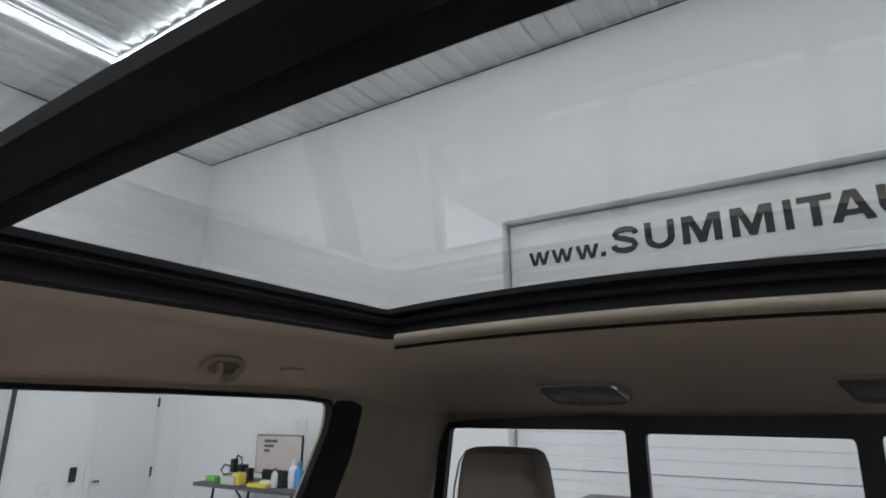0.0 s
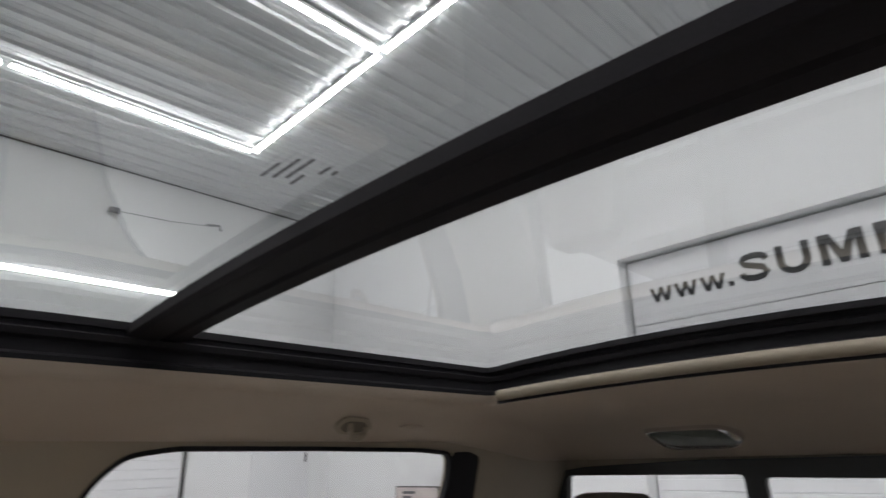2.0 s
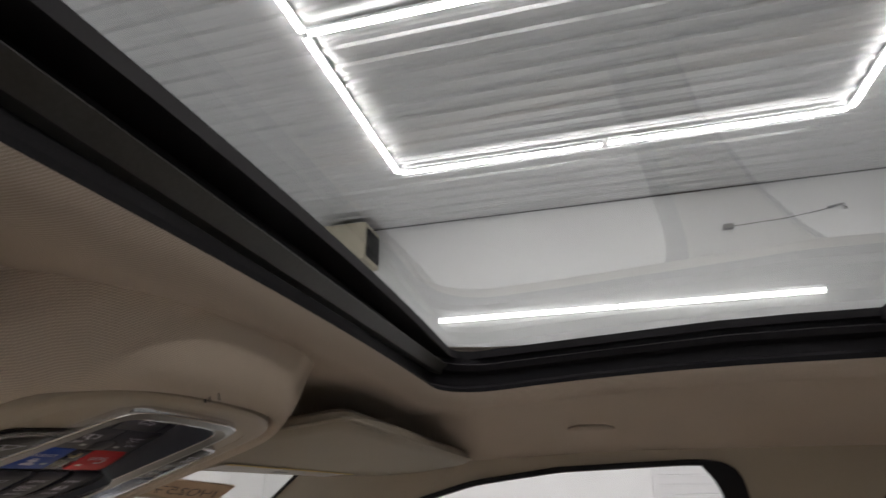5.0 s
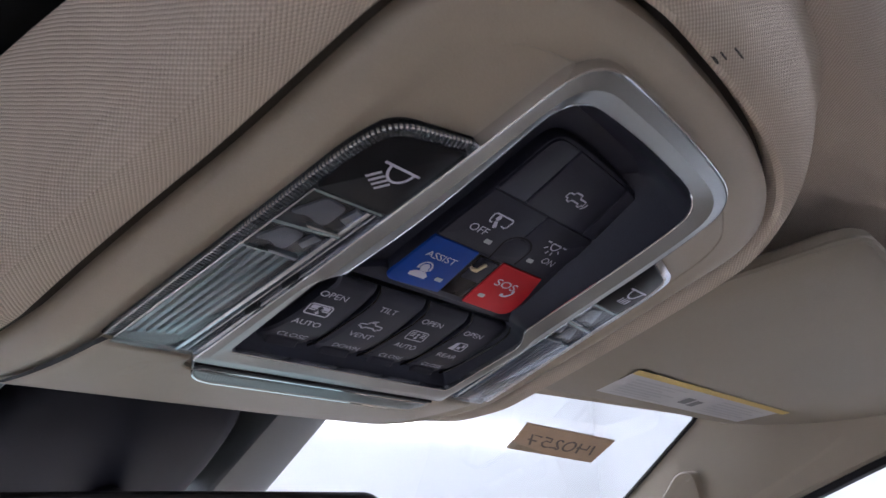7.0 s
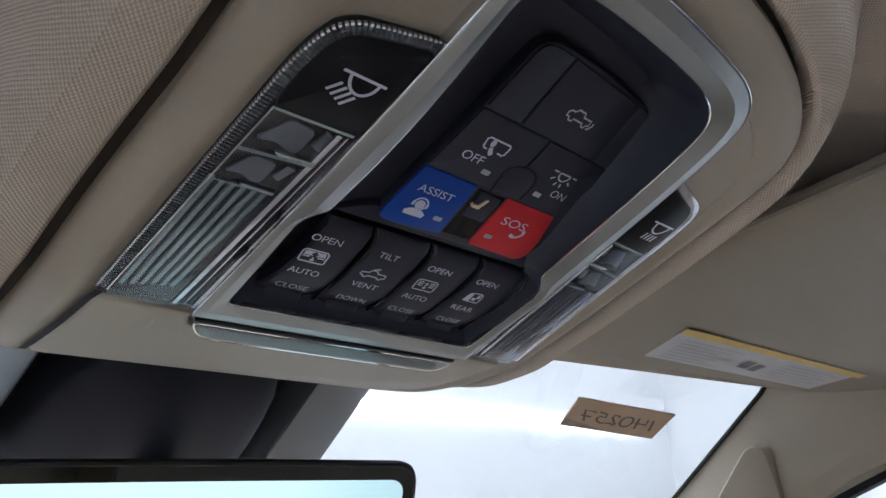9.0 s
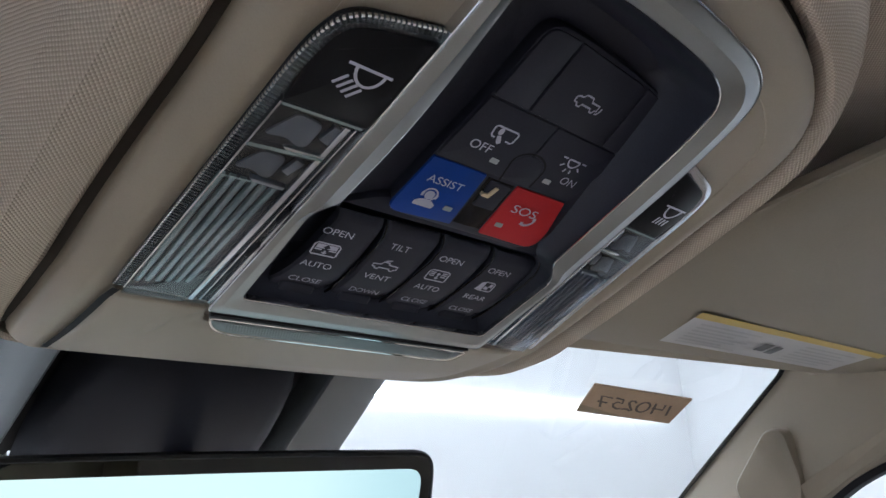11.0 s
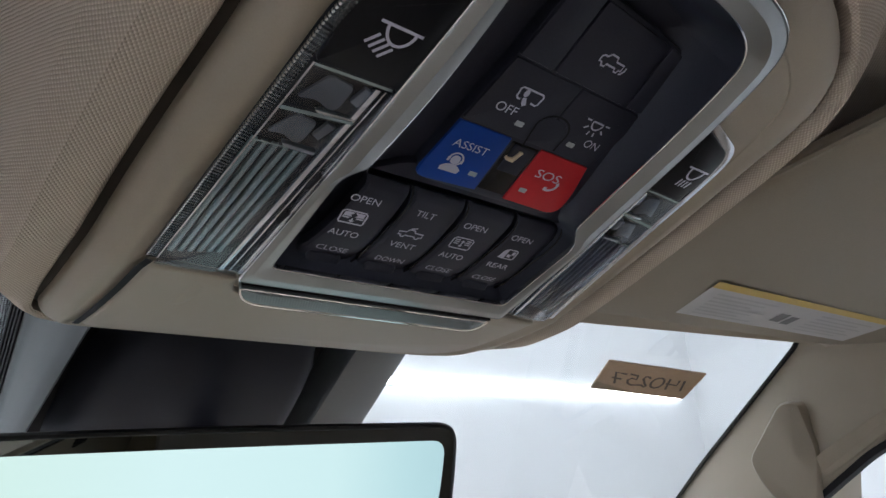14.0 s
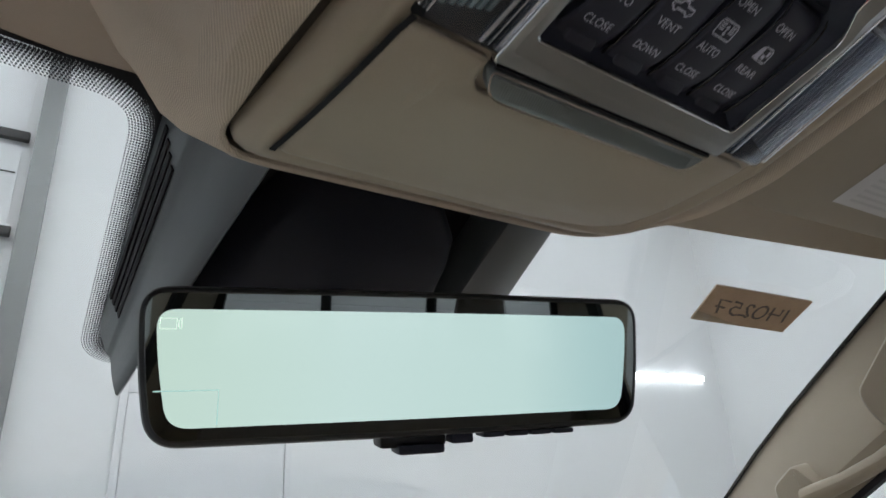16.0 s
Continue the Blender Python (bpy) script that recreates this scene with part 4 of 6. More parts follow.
# sunk black panel: a cove from the bezel's lip down to a floor under the buttons
SK = math.tan(radians(7.4))
def floor_h(v, low):
    return -SK * max(0.0, v) - low
rings = []
for off, share, top in ((0.0, 0.0, 0.0018), (0.0006, 0.0, -0.0004), (0.0030, 0.35, -0.0006), (0.0065, 0.75, -0.0006), (0.0105, 0.95, 0.0), (0.0150, 1.0, 0.0)):
    rings.append([(p.x, p.y, lerp(top, floor_h(p.y, lerp(0.0095, 0.0018, smooth_step(0.050, 0.060, p.y))), share)) for p in inset(BEZ_IN, off)])
rings.append([(p.x * 0.30, 0.075 + (p.y - 0.075) * 0.4, floor_h(0.075 + (p.y - 0.075) * 0.4, 0.0040)) for p in BEZ_IN])
rings.append([(p.x * 0.01, 0.085, floor_h(0.085, 0.0040)) for p in BEZ_IN])
part("panel", loft(rings, MB), BLACK_SOFT, CON, "soft black switch panel")

# bar between the rockers and the upper block
bar = round_poly([(0.0565, 0.0565), (0.0520, 0.0660), (-0.0320, 0.0660), (-0.0485, 0.0560)], [0.003, 0.006, 0.006, 0.003], 5)
part("panel_bar", slab(bar, -0.010, -0.0002, 0.0022, MS), BLACK_SOFT, CON)
# raised block with the upper buttons, in the plane of the switches
block = round_poly([(0.0425, 0.0600), (0.0470, 0.0780), (0.0478, 0.1040), (0.0450, 0.1190), (0.0430, 0.1410), (0.0, 0.1448), (-0.0205, 0.1435), (-0.0225, 0.1150), (-0.0270, 0.0890), (-0.0310, 0.0605)], [0.010, 0.006, 0.004, 0.004, 0.006, 0.03, 0.007, 0.01, 0.01, 0.009], 6)
part("button_block", slab(block, -0.008, 0.0008, 0.0014, MS), BLACK_SOFT, CON)
HB = 0.0016


def button(name, pts, r, mat, h=HB, label=""):
    return part(name, slab(round_poly(pts, r, 5), 0.0, h, 0.0005, MS), mat, CON, label)


button("assist_button", [(-0.0026, 0.0629), (-0.0032, 0.0884), (-0.0265, 0.0884), (-0.0298, 0.0660), (-0.0292, 0.0615)], [0.0006, 0.0006, 0.0006, 0.004, 0.005], BLUE, HB, "blue call button")
button("emergency_button", [(0.0415, 0.0622), (0.0420, 0.0728), (0.0374, 0.0883), (0.0118, 0.0883), (0.0120, 0.0627)], [0.007, 0.004, 0.0006, 0.0006, 0.0006], RED, HB, "red call button")
button("upper_button", [(0.0072, 0.0892), (0.0078, 0.1154), (-0.0222, 0.1154), (-0.0262, 0.0892)], 0.0008, BLACK_SOFT)
button("upper_button", [(0.0378, 0.0892), (0.0425, 0.1154), (0.0086, 0.1154), (0.0080, 0.0892)], 0.0008, BLACK_SOFT)
button("tailgate_button", [(0.0300, 0.1162), (0.0278, 0.1412), (-0.0064, 0.1428), (-0.0066, 0.1162)], [0.001, 0.004, 0.001, 0.001], BLACK_SOFT, HB + 0.0003)
button("blank_button", [(-0.0074, 0.1162), (-0.0072, 0.1428), (-0.0195, 0.1425), (-0.0220, 0.1162)], [0.001, 0.001, 0.005, 0.001], BLACK_SOFT, HB + 0.0001)
button("blank_button", [(0.0425, 0.1162), (0.0415, 0.1395), (0.0286, 0.1412), (0.0308, 0.1162)], [0.001, 0.004, 0.001, 0.001], BLACK_SOFT, HB - 0.0001)
bm = bmesh.new()
stroke(bm, [(0.0022, 0.0880), (0.0012, 0.0960)] + arc(0.0087, 0.0972, 0.0077, 180, 0, 12, 0.0058) + [(0.0160, 0.0900)], 0.0008, HB + 0.0003, MS)
part("sensor_rim", bm, RUBBER, CON)
part("sensor_cap", slab(round_poly([(0.0025, 0.0895), (0.0018, 0.0960), (0.0045, 0.1018), (0.0130, 0.1018), (0.0160, 0.0965), (0.0155, 0.0895)], [0.001, 0.002, 0.005, 0.005, 0.002, 0.001], 5), 0.0, HB + 0.0002, 0.0003, MS), BLACK_SOFT, CON)
part("sensor_pocket", boxed((-0.0018, 0.0640, 0.0002), (0.0112, 0.0876, 0.0010), 0.0004, MS), GLOSS, CON)
part("sensor_step", boxed((0.0, 0.0745, 0.0004), (0.0100, 0.0868, 0.0018), 0.0006, MS), BLACK_SOFT, CON)
# pale warm sliver added as a highlight on the sensor
part("sensor_glint", slab(round_poly([(-0.0004, 0.0800), (0.0030, 0.0800), (0.0046, 0.0850), (0.0032, 0.0850), (0.0020, 0.0816), (-0.0004, 0.0812)], 0.0002, 2), 0.001, 0.0026, 0, MS), plain("painted_glint", (0.75, 0.62, 0.42), 0.3, metal=0.6), CON)
for u, v in ((-0.0051, 0.0948), (0.0211, 0.0947), (-0.0082, 0.0695), (0.0173, 0.0694)):
    part("indicator", slab(round_poly([(u - 0.0018, v - 0.0010), (u + 0.0018, v - 0.0010), (u + 0.0018, v + 0.0010), (u - 0.0018, v + 0.0010)], 0.0004, 2), HB - 0.0002, HB + 0.0002, 0, MS), LED_OFF, CON, "", False)

# four rocker switches, cupped towards the front, and the thin ridges between them
edges = [-0.0520, -0.0258, 0.0006, 0.0270, 0.0538]
for k in range(4):
    u0, u1 = edges[k] + 0.0012, edges[k + 1] - 0.0010
    rings = []
    for v, h, w in ((-0.0010, -0.009, 0.0), (0.0020, -0.0056, 0.0), (0.0060, -0.0050, 0.0), (0.0095, -0.0042, 0.0), (0.0130, -0.0024, 0.0004), (0.0190, -0.0009, 0.0010), (0.0250, -0.0003, 0.0018), (0.0330, 0.0000, 0.0024), (0.0430, 0.0004, 0.0026), (0.0500, 0.0006, 0.0024), (0.0530, 0.0000, 0.0016), (0.0546, -0.0016, 0.0006), (0.0552, -0.006, 0.0)):
        a, b = u0 + (w if k else w - 0.0015 + 0.14 * v), u1 + w
        rings.append([(a, v, h - 0.006), (a, v, h - 0.0016), (a + 0.0010, v, h - 0.0004), (a + 0.0026, v, h), (b - 0.0050, v, h), (b - 0.0026, v, h - 0.0006), (b - 0.0008, v, h - 0.0012), (b, v, h - 0.0022), (b, v, h - 0.006)])
    rk = part("rocker_switch", loft(rings, MS, True), BLACK_SOFT, CON)
    lip = round_poly([(u0 + 0.0040, 0.0008), (u1 - 0.0046, 0.0008), (u1 - 0.0056, 0.0098), (u0 + 0.0040, 0.0098)], [0.001, 0.001, 0.002, 0.002], 4)
    bm = loft([[(p.x, p.y, lerp(-0.0030, -0.0040, p.y / 0.0098) + dh) for p in inset(lip, d)] for d, dh in ((0.0, -0.006), (0.0, -0.0006), (0.0005, 0.0), (0.0012, 0.0002))], MS, True)
    part("finger_pull", bm, BLACK_SOFT, rk)
    e = edges[k + 1]
    path = [(e - 0.0008, 0.004, -0.0060), (e - 0.0002, 0.012, -0.0032), (e + 0.0002, 0.025, -0.0008), (e + 0.0026, 0.041, 0.0006), (e + 0.0025, 0.0485, 0.0010), (e + 0.0012, 0.0530, 0.0008), (e - 0.0003, 0.0556, 0.0)]
    part("ridge", sweep([MS @ Vector(p) for p in path], [0.0006, 0.0006, 0.0005, 0.0004, 0.0004, 0.0004, 0.0003], 8), GLOSS, CON)


def print_on(text, size, u, v, h=HB, wide=1.0, fit=0.0, lean=0.0):
    """Printed words; lean: degrees by which the surface sinks towards the front."""
    return lettering(text, size, MS @ pose(u, v, h + 0.00025, lean), WHITE_INK, CON, wide, fit)


print_on("ASSIST", 0.0046, -0.0161, 0.0798, fit=0.0152)
print_on("SOS", 0.0056, 0.0233, 0.0788, fit=0.0128)
print_on("OFF", 0.0049, -0.0138, 0.0982, fit=0.0092)
print_on("ON", 0.0047, 0.0299, 0.0976, fit=0.0075)
for k, (u, words) in enumerate(((-0.0400, ("OPEN", "AUTO", "CLOSE")), (-0.0135, ("TILT", "VENT", "DOWN")), (0.0116, ("OPEN", "AUTO", "CLOSE")), (0.0380, ("OPEN", "REAR", "CLOSE")))):
    for word, v, h, lean in zip(words, (0.0444, 0.0256, 0.0152), (0.0006, -0.0002, -0.0014), (0, 3, 10)):
        print_on(word, 0.0045, u, v, h, 1.0, {"TILT": 0.0088, "OPEN": 0.0120, "AUTO": 0.0124, "VENT": 0.0120, "REAR": 0.0122}.get(word, 0.0132), lean)


def sign(name, strokes, u, v, h, scale=1.0, width=0.0006, solid=(), m=MS):
    """A printed pictogram of lines and filled shapes."""
    bm = bmesh.new()
    at = m @ Matrix.Translation((u, v, h + 0.00025)) @ Matrix.Scale(scale, 4)
    for pts, closed in strokes:
        stroke(bm, pts, width / scale, 0, at, closed)
    for pts in solid:
        vs = [bm.verts.new(at @ Vector((p[0], p[1], 0))) for p in pts]
        bm.faces.new(vs)
    return part(name, bm, WHITE_INK, CON, "", False)


K = 0.001
def mm(pts):
    return [(x * K, y * K) for x, y in pts]


TRUCK = mm([(-5.4, -0.9), (-5.5, 0.8), (-4.6, 1.5), (-3.2, 1.5), (-2.2, 2.7), (0.9, 2.7), (1.5, 1.2), (5.4, 1.2), (5.4, -0.9), (4.5, -0.9), (4.1, -2.0), (2.9, -2.0), (2.5, -0.9), (-1.8, -0.9), (-2.2, -2.0), (-3.6, -2.0), (-4.2, -0.9)])
# pick-up with a raised roof panel
sign("pictogram", [(mm([(1.6, 1.2), (5.6, 1.0), (5.6, -0.8), (4.4, -1.0), (4.0, -1.9), (2.8, -1.9), (2.4, -1.0), (-2.2, -1.0), (-2.6, -1.9), (-3.8, -1.9), (-4.2, -1.0), (-5.4, -0.8), (-5.4, 0.6), (-2.2, 1.0), (-1.4, 2.4), (1.0, 2.4)]), True), (mm([(-1.0, 2.9), (1.6, 3.8)]), False)], -0.0138, 0.0328, 0.0001, 1.0, 0.0007)
sign("pictogram", [(TRUCK, True), (mm([(6.1, -1.9), (7.0, -0.2), (6.9, 0.9)]), False), (mm([(5.4, -2.0), (6.4, -1.6)]), False)], 0.0104, 0.1272, HB + 0.0003, 1.0, 0.0007)
frame_box = mm([(-5.0, -3.2), (5.0, -3.2), (5.6, -2.6), (5.6, 2.6), (4.6, 3.6), (-4.6, 3.6), (-5.6, 2.6), (-5.6, -2.6)])
sign("pictogram", [(frame_box, True), (mm([(-4.8, -0.2), (-1.6, -0.2)]), False), (mm([(1.6, -0.2), (4.8, -0.2)]), False), (mm([(0, -1.9), (0, -0.4)]), False)], -0.0404, 0.0345, 0.0001, 0.92, 0.0007, [mm([(-1.4, -1.5), (1.4, -1.5), (0, -2.7)]), mm([(-4.6, 0.5), (-0.5, 0.5), (-1.6, 1.4), (0, 2.9), (-4.2, 2.9), (-4.6, 2.4)]), mm([(0.5, 0.5), (4.6, 0.5), (4.6, 2.4), (4.2, 2.9), (0, 2.9), (1.6, 1.4)])])
sign("pictogram", [(frame_box, True), (mm([(-4.6, 2.2), (-1.8, 2.2)]), False), (mm([(1.8, 2.2), (4.6, 2.2)]), False), (mm([(-4.6, 1.0), (-1.8, 1.0)]), False), (mm([(1.8, 1.0), (4.6, 1.0)]), False), (mm([(-4.6, -0.2), (-1.8, -0.2)]), False), (mm([(1.8, -0.2), (4.6, -0.2)]), False), (mm([(0, -1.4), (0, 1.4)]), False)], 0.0114, 0.0340, 0.0001, 0.92, 0.0006, [mm([(-1.3, -1.0), (1.3, -1.0), (0, -2.4)]), mm([(-1.3, 1.0), (1.3, 1.0), (0, 2.4)])])
sign("pictogram", [(mm([(-1.0, -3.0), (4.6, -3.0), (5.2, -2.4), (5.2, 2.4), (4.2, 3.4), (-1.0, 3.4)]), True), (mm([(-4.8, -2.4), (-1.2, -3.0)]), False)], 0.0378, 0.0340, 0.0001, 0.90, 0.0007, [mm([(-4.4, -2.0), (-1.0, -2.6), (-1.0, 3.2), (-2.4, 3.2), (-3.4, 2.2)]), mm([(0.0, -1.6), (2.4, -2.0), (2.4, 0.0), (0.0, 0.4)]), mm([(2.4, 0.0), (4.2, -0.2), (4.2, 2.4), (2.4, 2.4)])])
head = arc(0, 2.6, 1.9, 0, 360, 12)[:-1]
sign("pictogram", [(mm(arc(0, 2.7, 2.7, -20, 200, 12)), False), (mm([(2.4, 1.9), (1.2, 0.6)]), False)], -0.0186, 0.0702, HB, 1.08, 0.0007, [mm(head), mm([(-4.0, -2.6), (3.6, -2.6), (4.1, -1.0), (2.6, 0.2), (1.0, 0.7), (-1.0, 0.7), (-2.6, 0.2), (-4.1, -1.0)]), mm([(2.2, 1.6), (3.2, 1.6), (3.2, 3.4), (2.2, 3.4)]), mm([(-3.2, 1.6), (-2.2, 1.6), (-2.2, 3.4), (-3.2, 3.4)])])
phone = mm(arc(0, 3.4, 5.2, 215, 330, 12) + arc(0, 3.4, 3.8, 320, 225, 10))
sign("pictogram", [], 0.0286, 0.0742, HB, 0.80, 0.0006, [phone, mm([(-4.6, 0.6), (-2.6, 0.0), (-1.8, 1.2), (-3.6, 2.2)]), mm([(2.6, 0.4), (4.6, 0.8), (4.4, 2.8), (2.8, 2.4)])], MS @ pose(0.0286, 0.0742, 0, 0, 0, 32) @ pose(-0.0286, -0.0742, 0))
sign("pictogram", [(mm([(1.6, -2.0), (3.8, -2.2), (4.5, -1.5), (4.9, 1.6), (4.2, 2.4), (-4.6, 2.4), (-5.4, 1.6), (-5.1, -1.3), (-4.4, -2.0), (-3.2, -2.0)]), False)], -0.0085, 0.1052, HB, 1.0, 0.0007, [mm(arc(-2.2, 0.7, 1.1, 0, 360, 10, 1.5)[:-1]), mm([(-2.6, -1.2), (-1.2, -0.7), (0.4, -3.2), (-0.8, -4.2), (-1.8, -3.2)])])
lampicon = [(mm([(-6.4, 1.7), (-4.0, 1.7)]), False), (mm([(-2.8, 1.7), (2.8, 1.7)]), False), (mm([(4.0, 1.7), (6.4, 1.7)]), False), (mm(arc(0, 1.7, 2.8, 180, 360, 12, 3.3)), False)]
sign("pictogram", lampicon + [(mm([(-5.2, -2.2), (-3.6, -0.9)]), False), (mm([(-1.7, -4.4), (-1.2, -2.7)]), False), (mm([(1.7, -4.4), (1.2, -2.7)]), False), (mm([(5.2, -2.2), (3.6, -0.9)]), False)], 0.0252, 0.1052, HB, 0.95, 0.0007)


# map lamps: clear lens over a bowl, ribbed end, black touch button, sparkling edge
# pale metal stands in for the bright streaks that light makes in clear plastic
EDGE_CLEAR = plain("bright_lens_edge", (0.60, 0.62, 0.68), 0.16, metal=0.75, amount=0.25, scale=140)
# the ribs' teal light is put into their base colour
RIB_CLEAR = plain("teal_lit_light_guide", (0.42, 0.52, 0.53), 0.20, metal=0.6, amount=0.15, scale=90)
TOUCH = plain("black_touch_plastic", (0.011, 0.011, 0.014), 0.30, spec=0.12, amount=0.1, scale=30)


def map_lamp(s):
    f = lambda pts: [(p[0] * s, p[1]) for p in pts]
    ob = part("map_lamp", holed_plate(f(round_poly([(-0.0675, -0.0095), (-0.0535, 0.1325), (-0.0795, 0.1262), (-0.0850, 0.1150), (-0.1024, -0.0085)], [0.001, 0.002, 0.006, 0.010, 0.002], 6)), [], -0.0008, 0.002, MB), SMOKE, CON, "clear map lamp with a black button", False)
    rim = f(round_poly([(-0.0560, 0.1322), (-0.0800, 0.1262), (-0.0848, 0.1130), (-0.1025, -0.0050), (-0.0990, -0.0050), (-0.0818, 0.1110), (-0.0775, 0.1228), (-0.0556, 0.1290)], [0, 0.007, 0.009, 0, 0, 0.007, 0.005, 0], 5))
    part("lens_rim", slab(rim, -0.0016, 0.0014 if s > 0 else 0.0019, 0.0006, MB), LENS if s > 0 else EDGE_CLEAR, ob)
    # fine teeth of the edge, one row across it and a row of beads along its outer side
    mid = [Vector(p) for p in round_poly([(-0.0562, 0.1308), (-0.0790, 0.1246), (-0.0834, 0.1120), (-0.1006, -0.0040)], [0, 0.007, 0.009, 0], 8)]
    step, left, teeth, beads = 0.00135, 0.0, bmesh.new(), bmesh.new()
    for a, b in zip(mid, mid[1:]):
        d = (b - a)
        n = Vector((-d.y, d.x)).normalized()
        while left < d.length:
            c = a + d * (left / d.length)
            turn = Matrix.Translation((s * c.x, c.y, 0)) @ Matrix.Rotation(math.atan2(n.y, s * n.x), 4, "Z")
            box(teeth, (-0.0012, -0.00036, 0.0010), (0.0014, 0.00036, 0.0021), 0, MB @ turn)
            box(beads, (-0.0020, -0.00042, 0.0010), (-0.0014, 0.00042, 0.0022), 0, MB @ turn)
            left += step
        left -= d.length
    if s > 0:
        tagged(part("prism_edge", teeth, PRISM, ob, "", False), kind="stuff")
        tagged(part("bead_edge", beads, EDGE_CLEAR, ob, "", False), kind="stuff")
    pad = f(round_poly([(-0.0572, 0.0956), (-0.0544, 0.1276), (-0.0556, 0.1289), (-0.0775, 0.1229), (-0.0818, 0.1150), (-0.0830, 0.0952)], [0.001, 0.001, 0.001, 0.005, 0.006, 0.001], 5))
    part("touch_button", slab(pad, -0.0006, 0.0017, 0.0006, MB), TOUCH, ob, "black touch button")
    bm = bmesh.new()
    if s > 0:
        at = MB @ Matrix.Translation((-0.0669, 0.1138, 0.0020))
        rays = [[(-7.5 + 1.73 * k, -7.5 - 0.93 * k), (-4.6 + 1.73 * k, -3.7 - 0.93 * k)] for k in range(4)]
    else:
        at = MB @ Matrix.Translation((0.0732, 0.1122, 0.0020))
        rays = [[(-2.8 + 2.0 * k, -10.0), (-2.4 + 2.0 * k, -6.4)] for k in range(4)]
    for pts in [[(-6.35, 0), (6.35, 0.1)], arc(0.3, 0, 4.1, 180, 360, 14, 5.4)] + rays:
        stroke(bm, mm(pts), 0.0009, 0, at)
    part("pictogram", bm, WHITE_INK, ob, "", False)
    # two small windows over dark reflectors, then the ribbed light guide
    for (a, b, c, d), k in (((( -0.0829, 0.0946), (-0.0595, 0.0953), (-0.0637, 0.0806), (-0.0857, 0.0784)), 0), (((-0.0859, 0.0772), (-0.0640, 0.0796), (-0.0690, 0.0640), (-0.0882, 0.0634)), 1)):
        q = [a, b, c, d]
        part("lens_window", slab(f(q), 0.0006, 0.0014, 0.0003, MB), LENS, ob)
        # each window: curved mirror, its dark bowl, a lamp socket and the glass edges
        fan = [(lerp(lerp(a[0], b[0], x), lerp(d[0], c[0], x), y), lerp(lerp(a[1], b[1], x), lerp(d[1], c[1], x), y)) for x, y in ((0.30, 0.20), (0.66, 0.30), (0.72, 0.92), (0.60, 0.98), (0.38, 0.80), (0.12, 0.86))]
        part("reflector", slab(f(round_poly(fan, 0.002, 4)), -0.0006, 0.0003, 0.0002, MB), DARK_REFLECTOR, ob)
        sock = [(lerp(lerp(a[0], b[0], x), lerp(d[0], c[0], x), y), lerp(lerp(a[1], b[1], x), lerp(d[1], c[1], x), y)) for x, y in ((0.76, 0.22), (0.92, 0.30), (0.88, 0.72), (0.74, 0.62))]
        part("bulb_socket", slab(f(sock), -0.0006, 0.0009, 0.0003, MB), DARK_REFLECTOR, ob)
        bm = bmesh.new()
        stroke(bm, f([a, b]), 0.0009, 0.0022, MB)
        stroke(bm, f([(d[0], d[1] - 0.0006), (lerp(d[0], c[0], 0.55), lerp(d[1], c[1], 0.55) - 0.0006)]), 0.0006, 0.0021, MB)
        part("lens_edge", bm, RIB_CLEAR, ob, "", False)
        bar = [(lerp(d[0], c[0], 0.42), lerp(d[1], c[1], 0.42) + 0.0008), (c[0], c[1] + 0.0002), (c[0] - 0.0003, c[1] - 0.0012), (lerp(d[0], c[0], 0.5), lerp(d[1], c[1], 0.5) - 0.0008)]
        part("light_bar", slab(f(bar), 0.0, 0.0020, 0.0003, MB), SILVER_IN if k == 0 else DARK_REFLECTOR, ob)
    bm = bmesh.new()
    stroke(bm, f([(-0.0832, 0.0950), (-0.0988, -0.0046)]), 0.0006, 0.0021, MB)
    part("lens_edge", bm, EDGE_CLEAR, ob, "", False)
    for k in range(6):
        t = k / 5
        a, b = (lerp(-0.0955, -0.0800, t), -0.001 + 0.004 * t), (lerp(-0.0872, -0.0712, t), 0.0618)
        w = 0.0009
        # passenger ribs are coloured as the lens reflection, unlike the driver's
        part("light_rib", slab(f([(a[0] - w, a[1]), (b[0] - w, b[1]), (b[0] + w, b[1]), (a[0] + w, a[1])]), -0.0006, 0.0012, 0.0006, MB), RIB_CLEAR if s > 0 else RIB_REFLECTION, ob)
    part("lens_cover", slab(f([(-0.0780, -0.0085), (-0.0690, 0.0630), (-0.0884, 0.0624), (-0.0990, -0.0085)]), 0.0016, 0.0022, 0.0003, MB), LENS if s > 0 else LENS_GLOSS, ob)
    # stepped clear strips beside the bezel
    for k in range(6):
        t = k / 5
        a, b = lerp(-0.0778, -0.0692, t), lerp(-0.0640, -0.0578, t)
        w = 0.00035 + 0.0003 * ((k * 2) % 3)
        part("lens_step", slab(f([(a - w, -0.0070), (b - w, 0.0935), (b + w, 0.0935), (a + w, -0.0070)]), -0.0004, 0.0014 + 0.0003 * (k % 3), 0.0003, MB), EDGE_CLEAR if k in (1, 3, 5) else LENS, ob)
    part("lens_end", slab(f([(-0.0985, -0.0072), (-0.0985, -0.0048), (-0.0685, -0.0052), (-0.0687, -0.0076)]), 0.0, 0.0024, 0.0005, MB), LENS, ob)
    for v in (0.031, 0.0515):
        c = lerp(-0.0697, -0.0587, (v + 0.007) / 0.1)
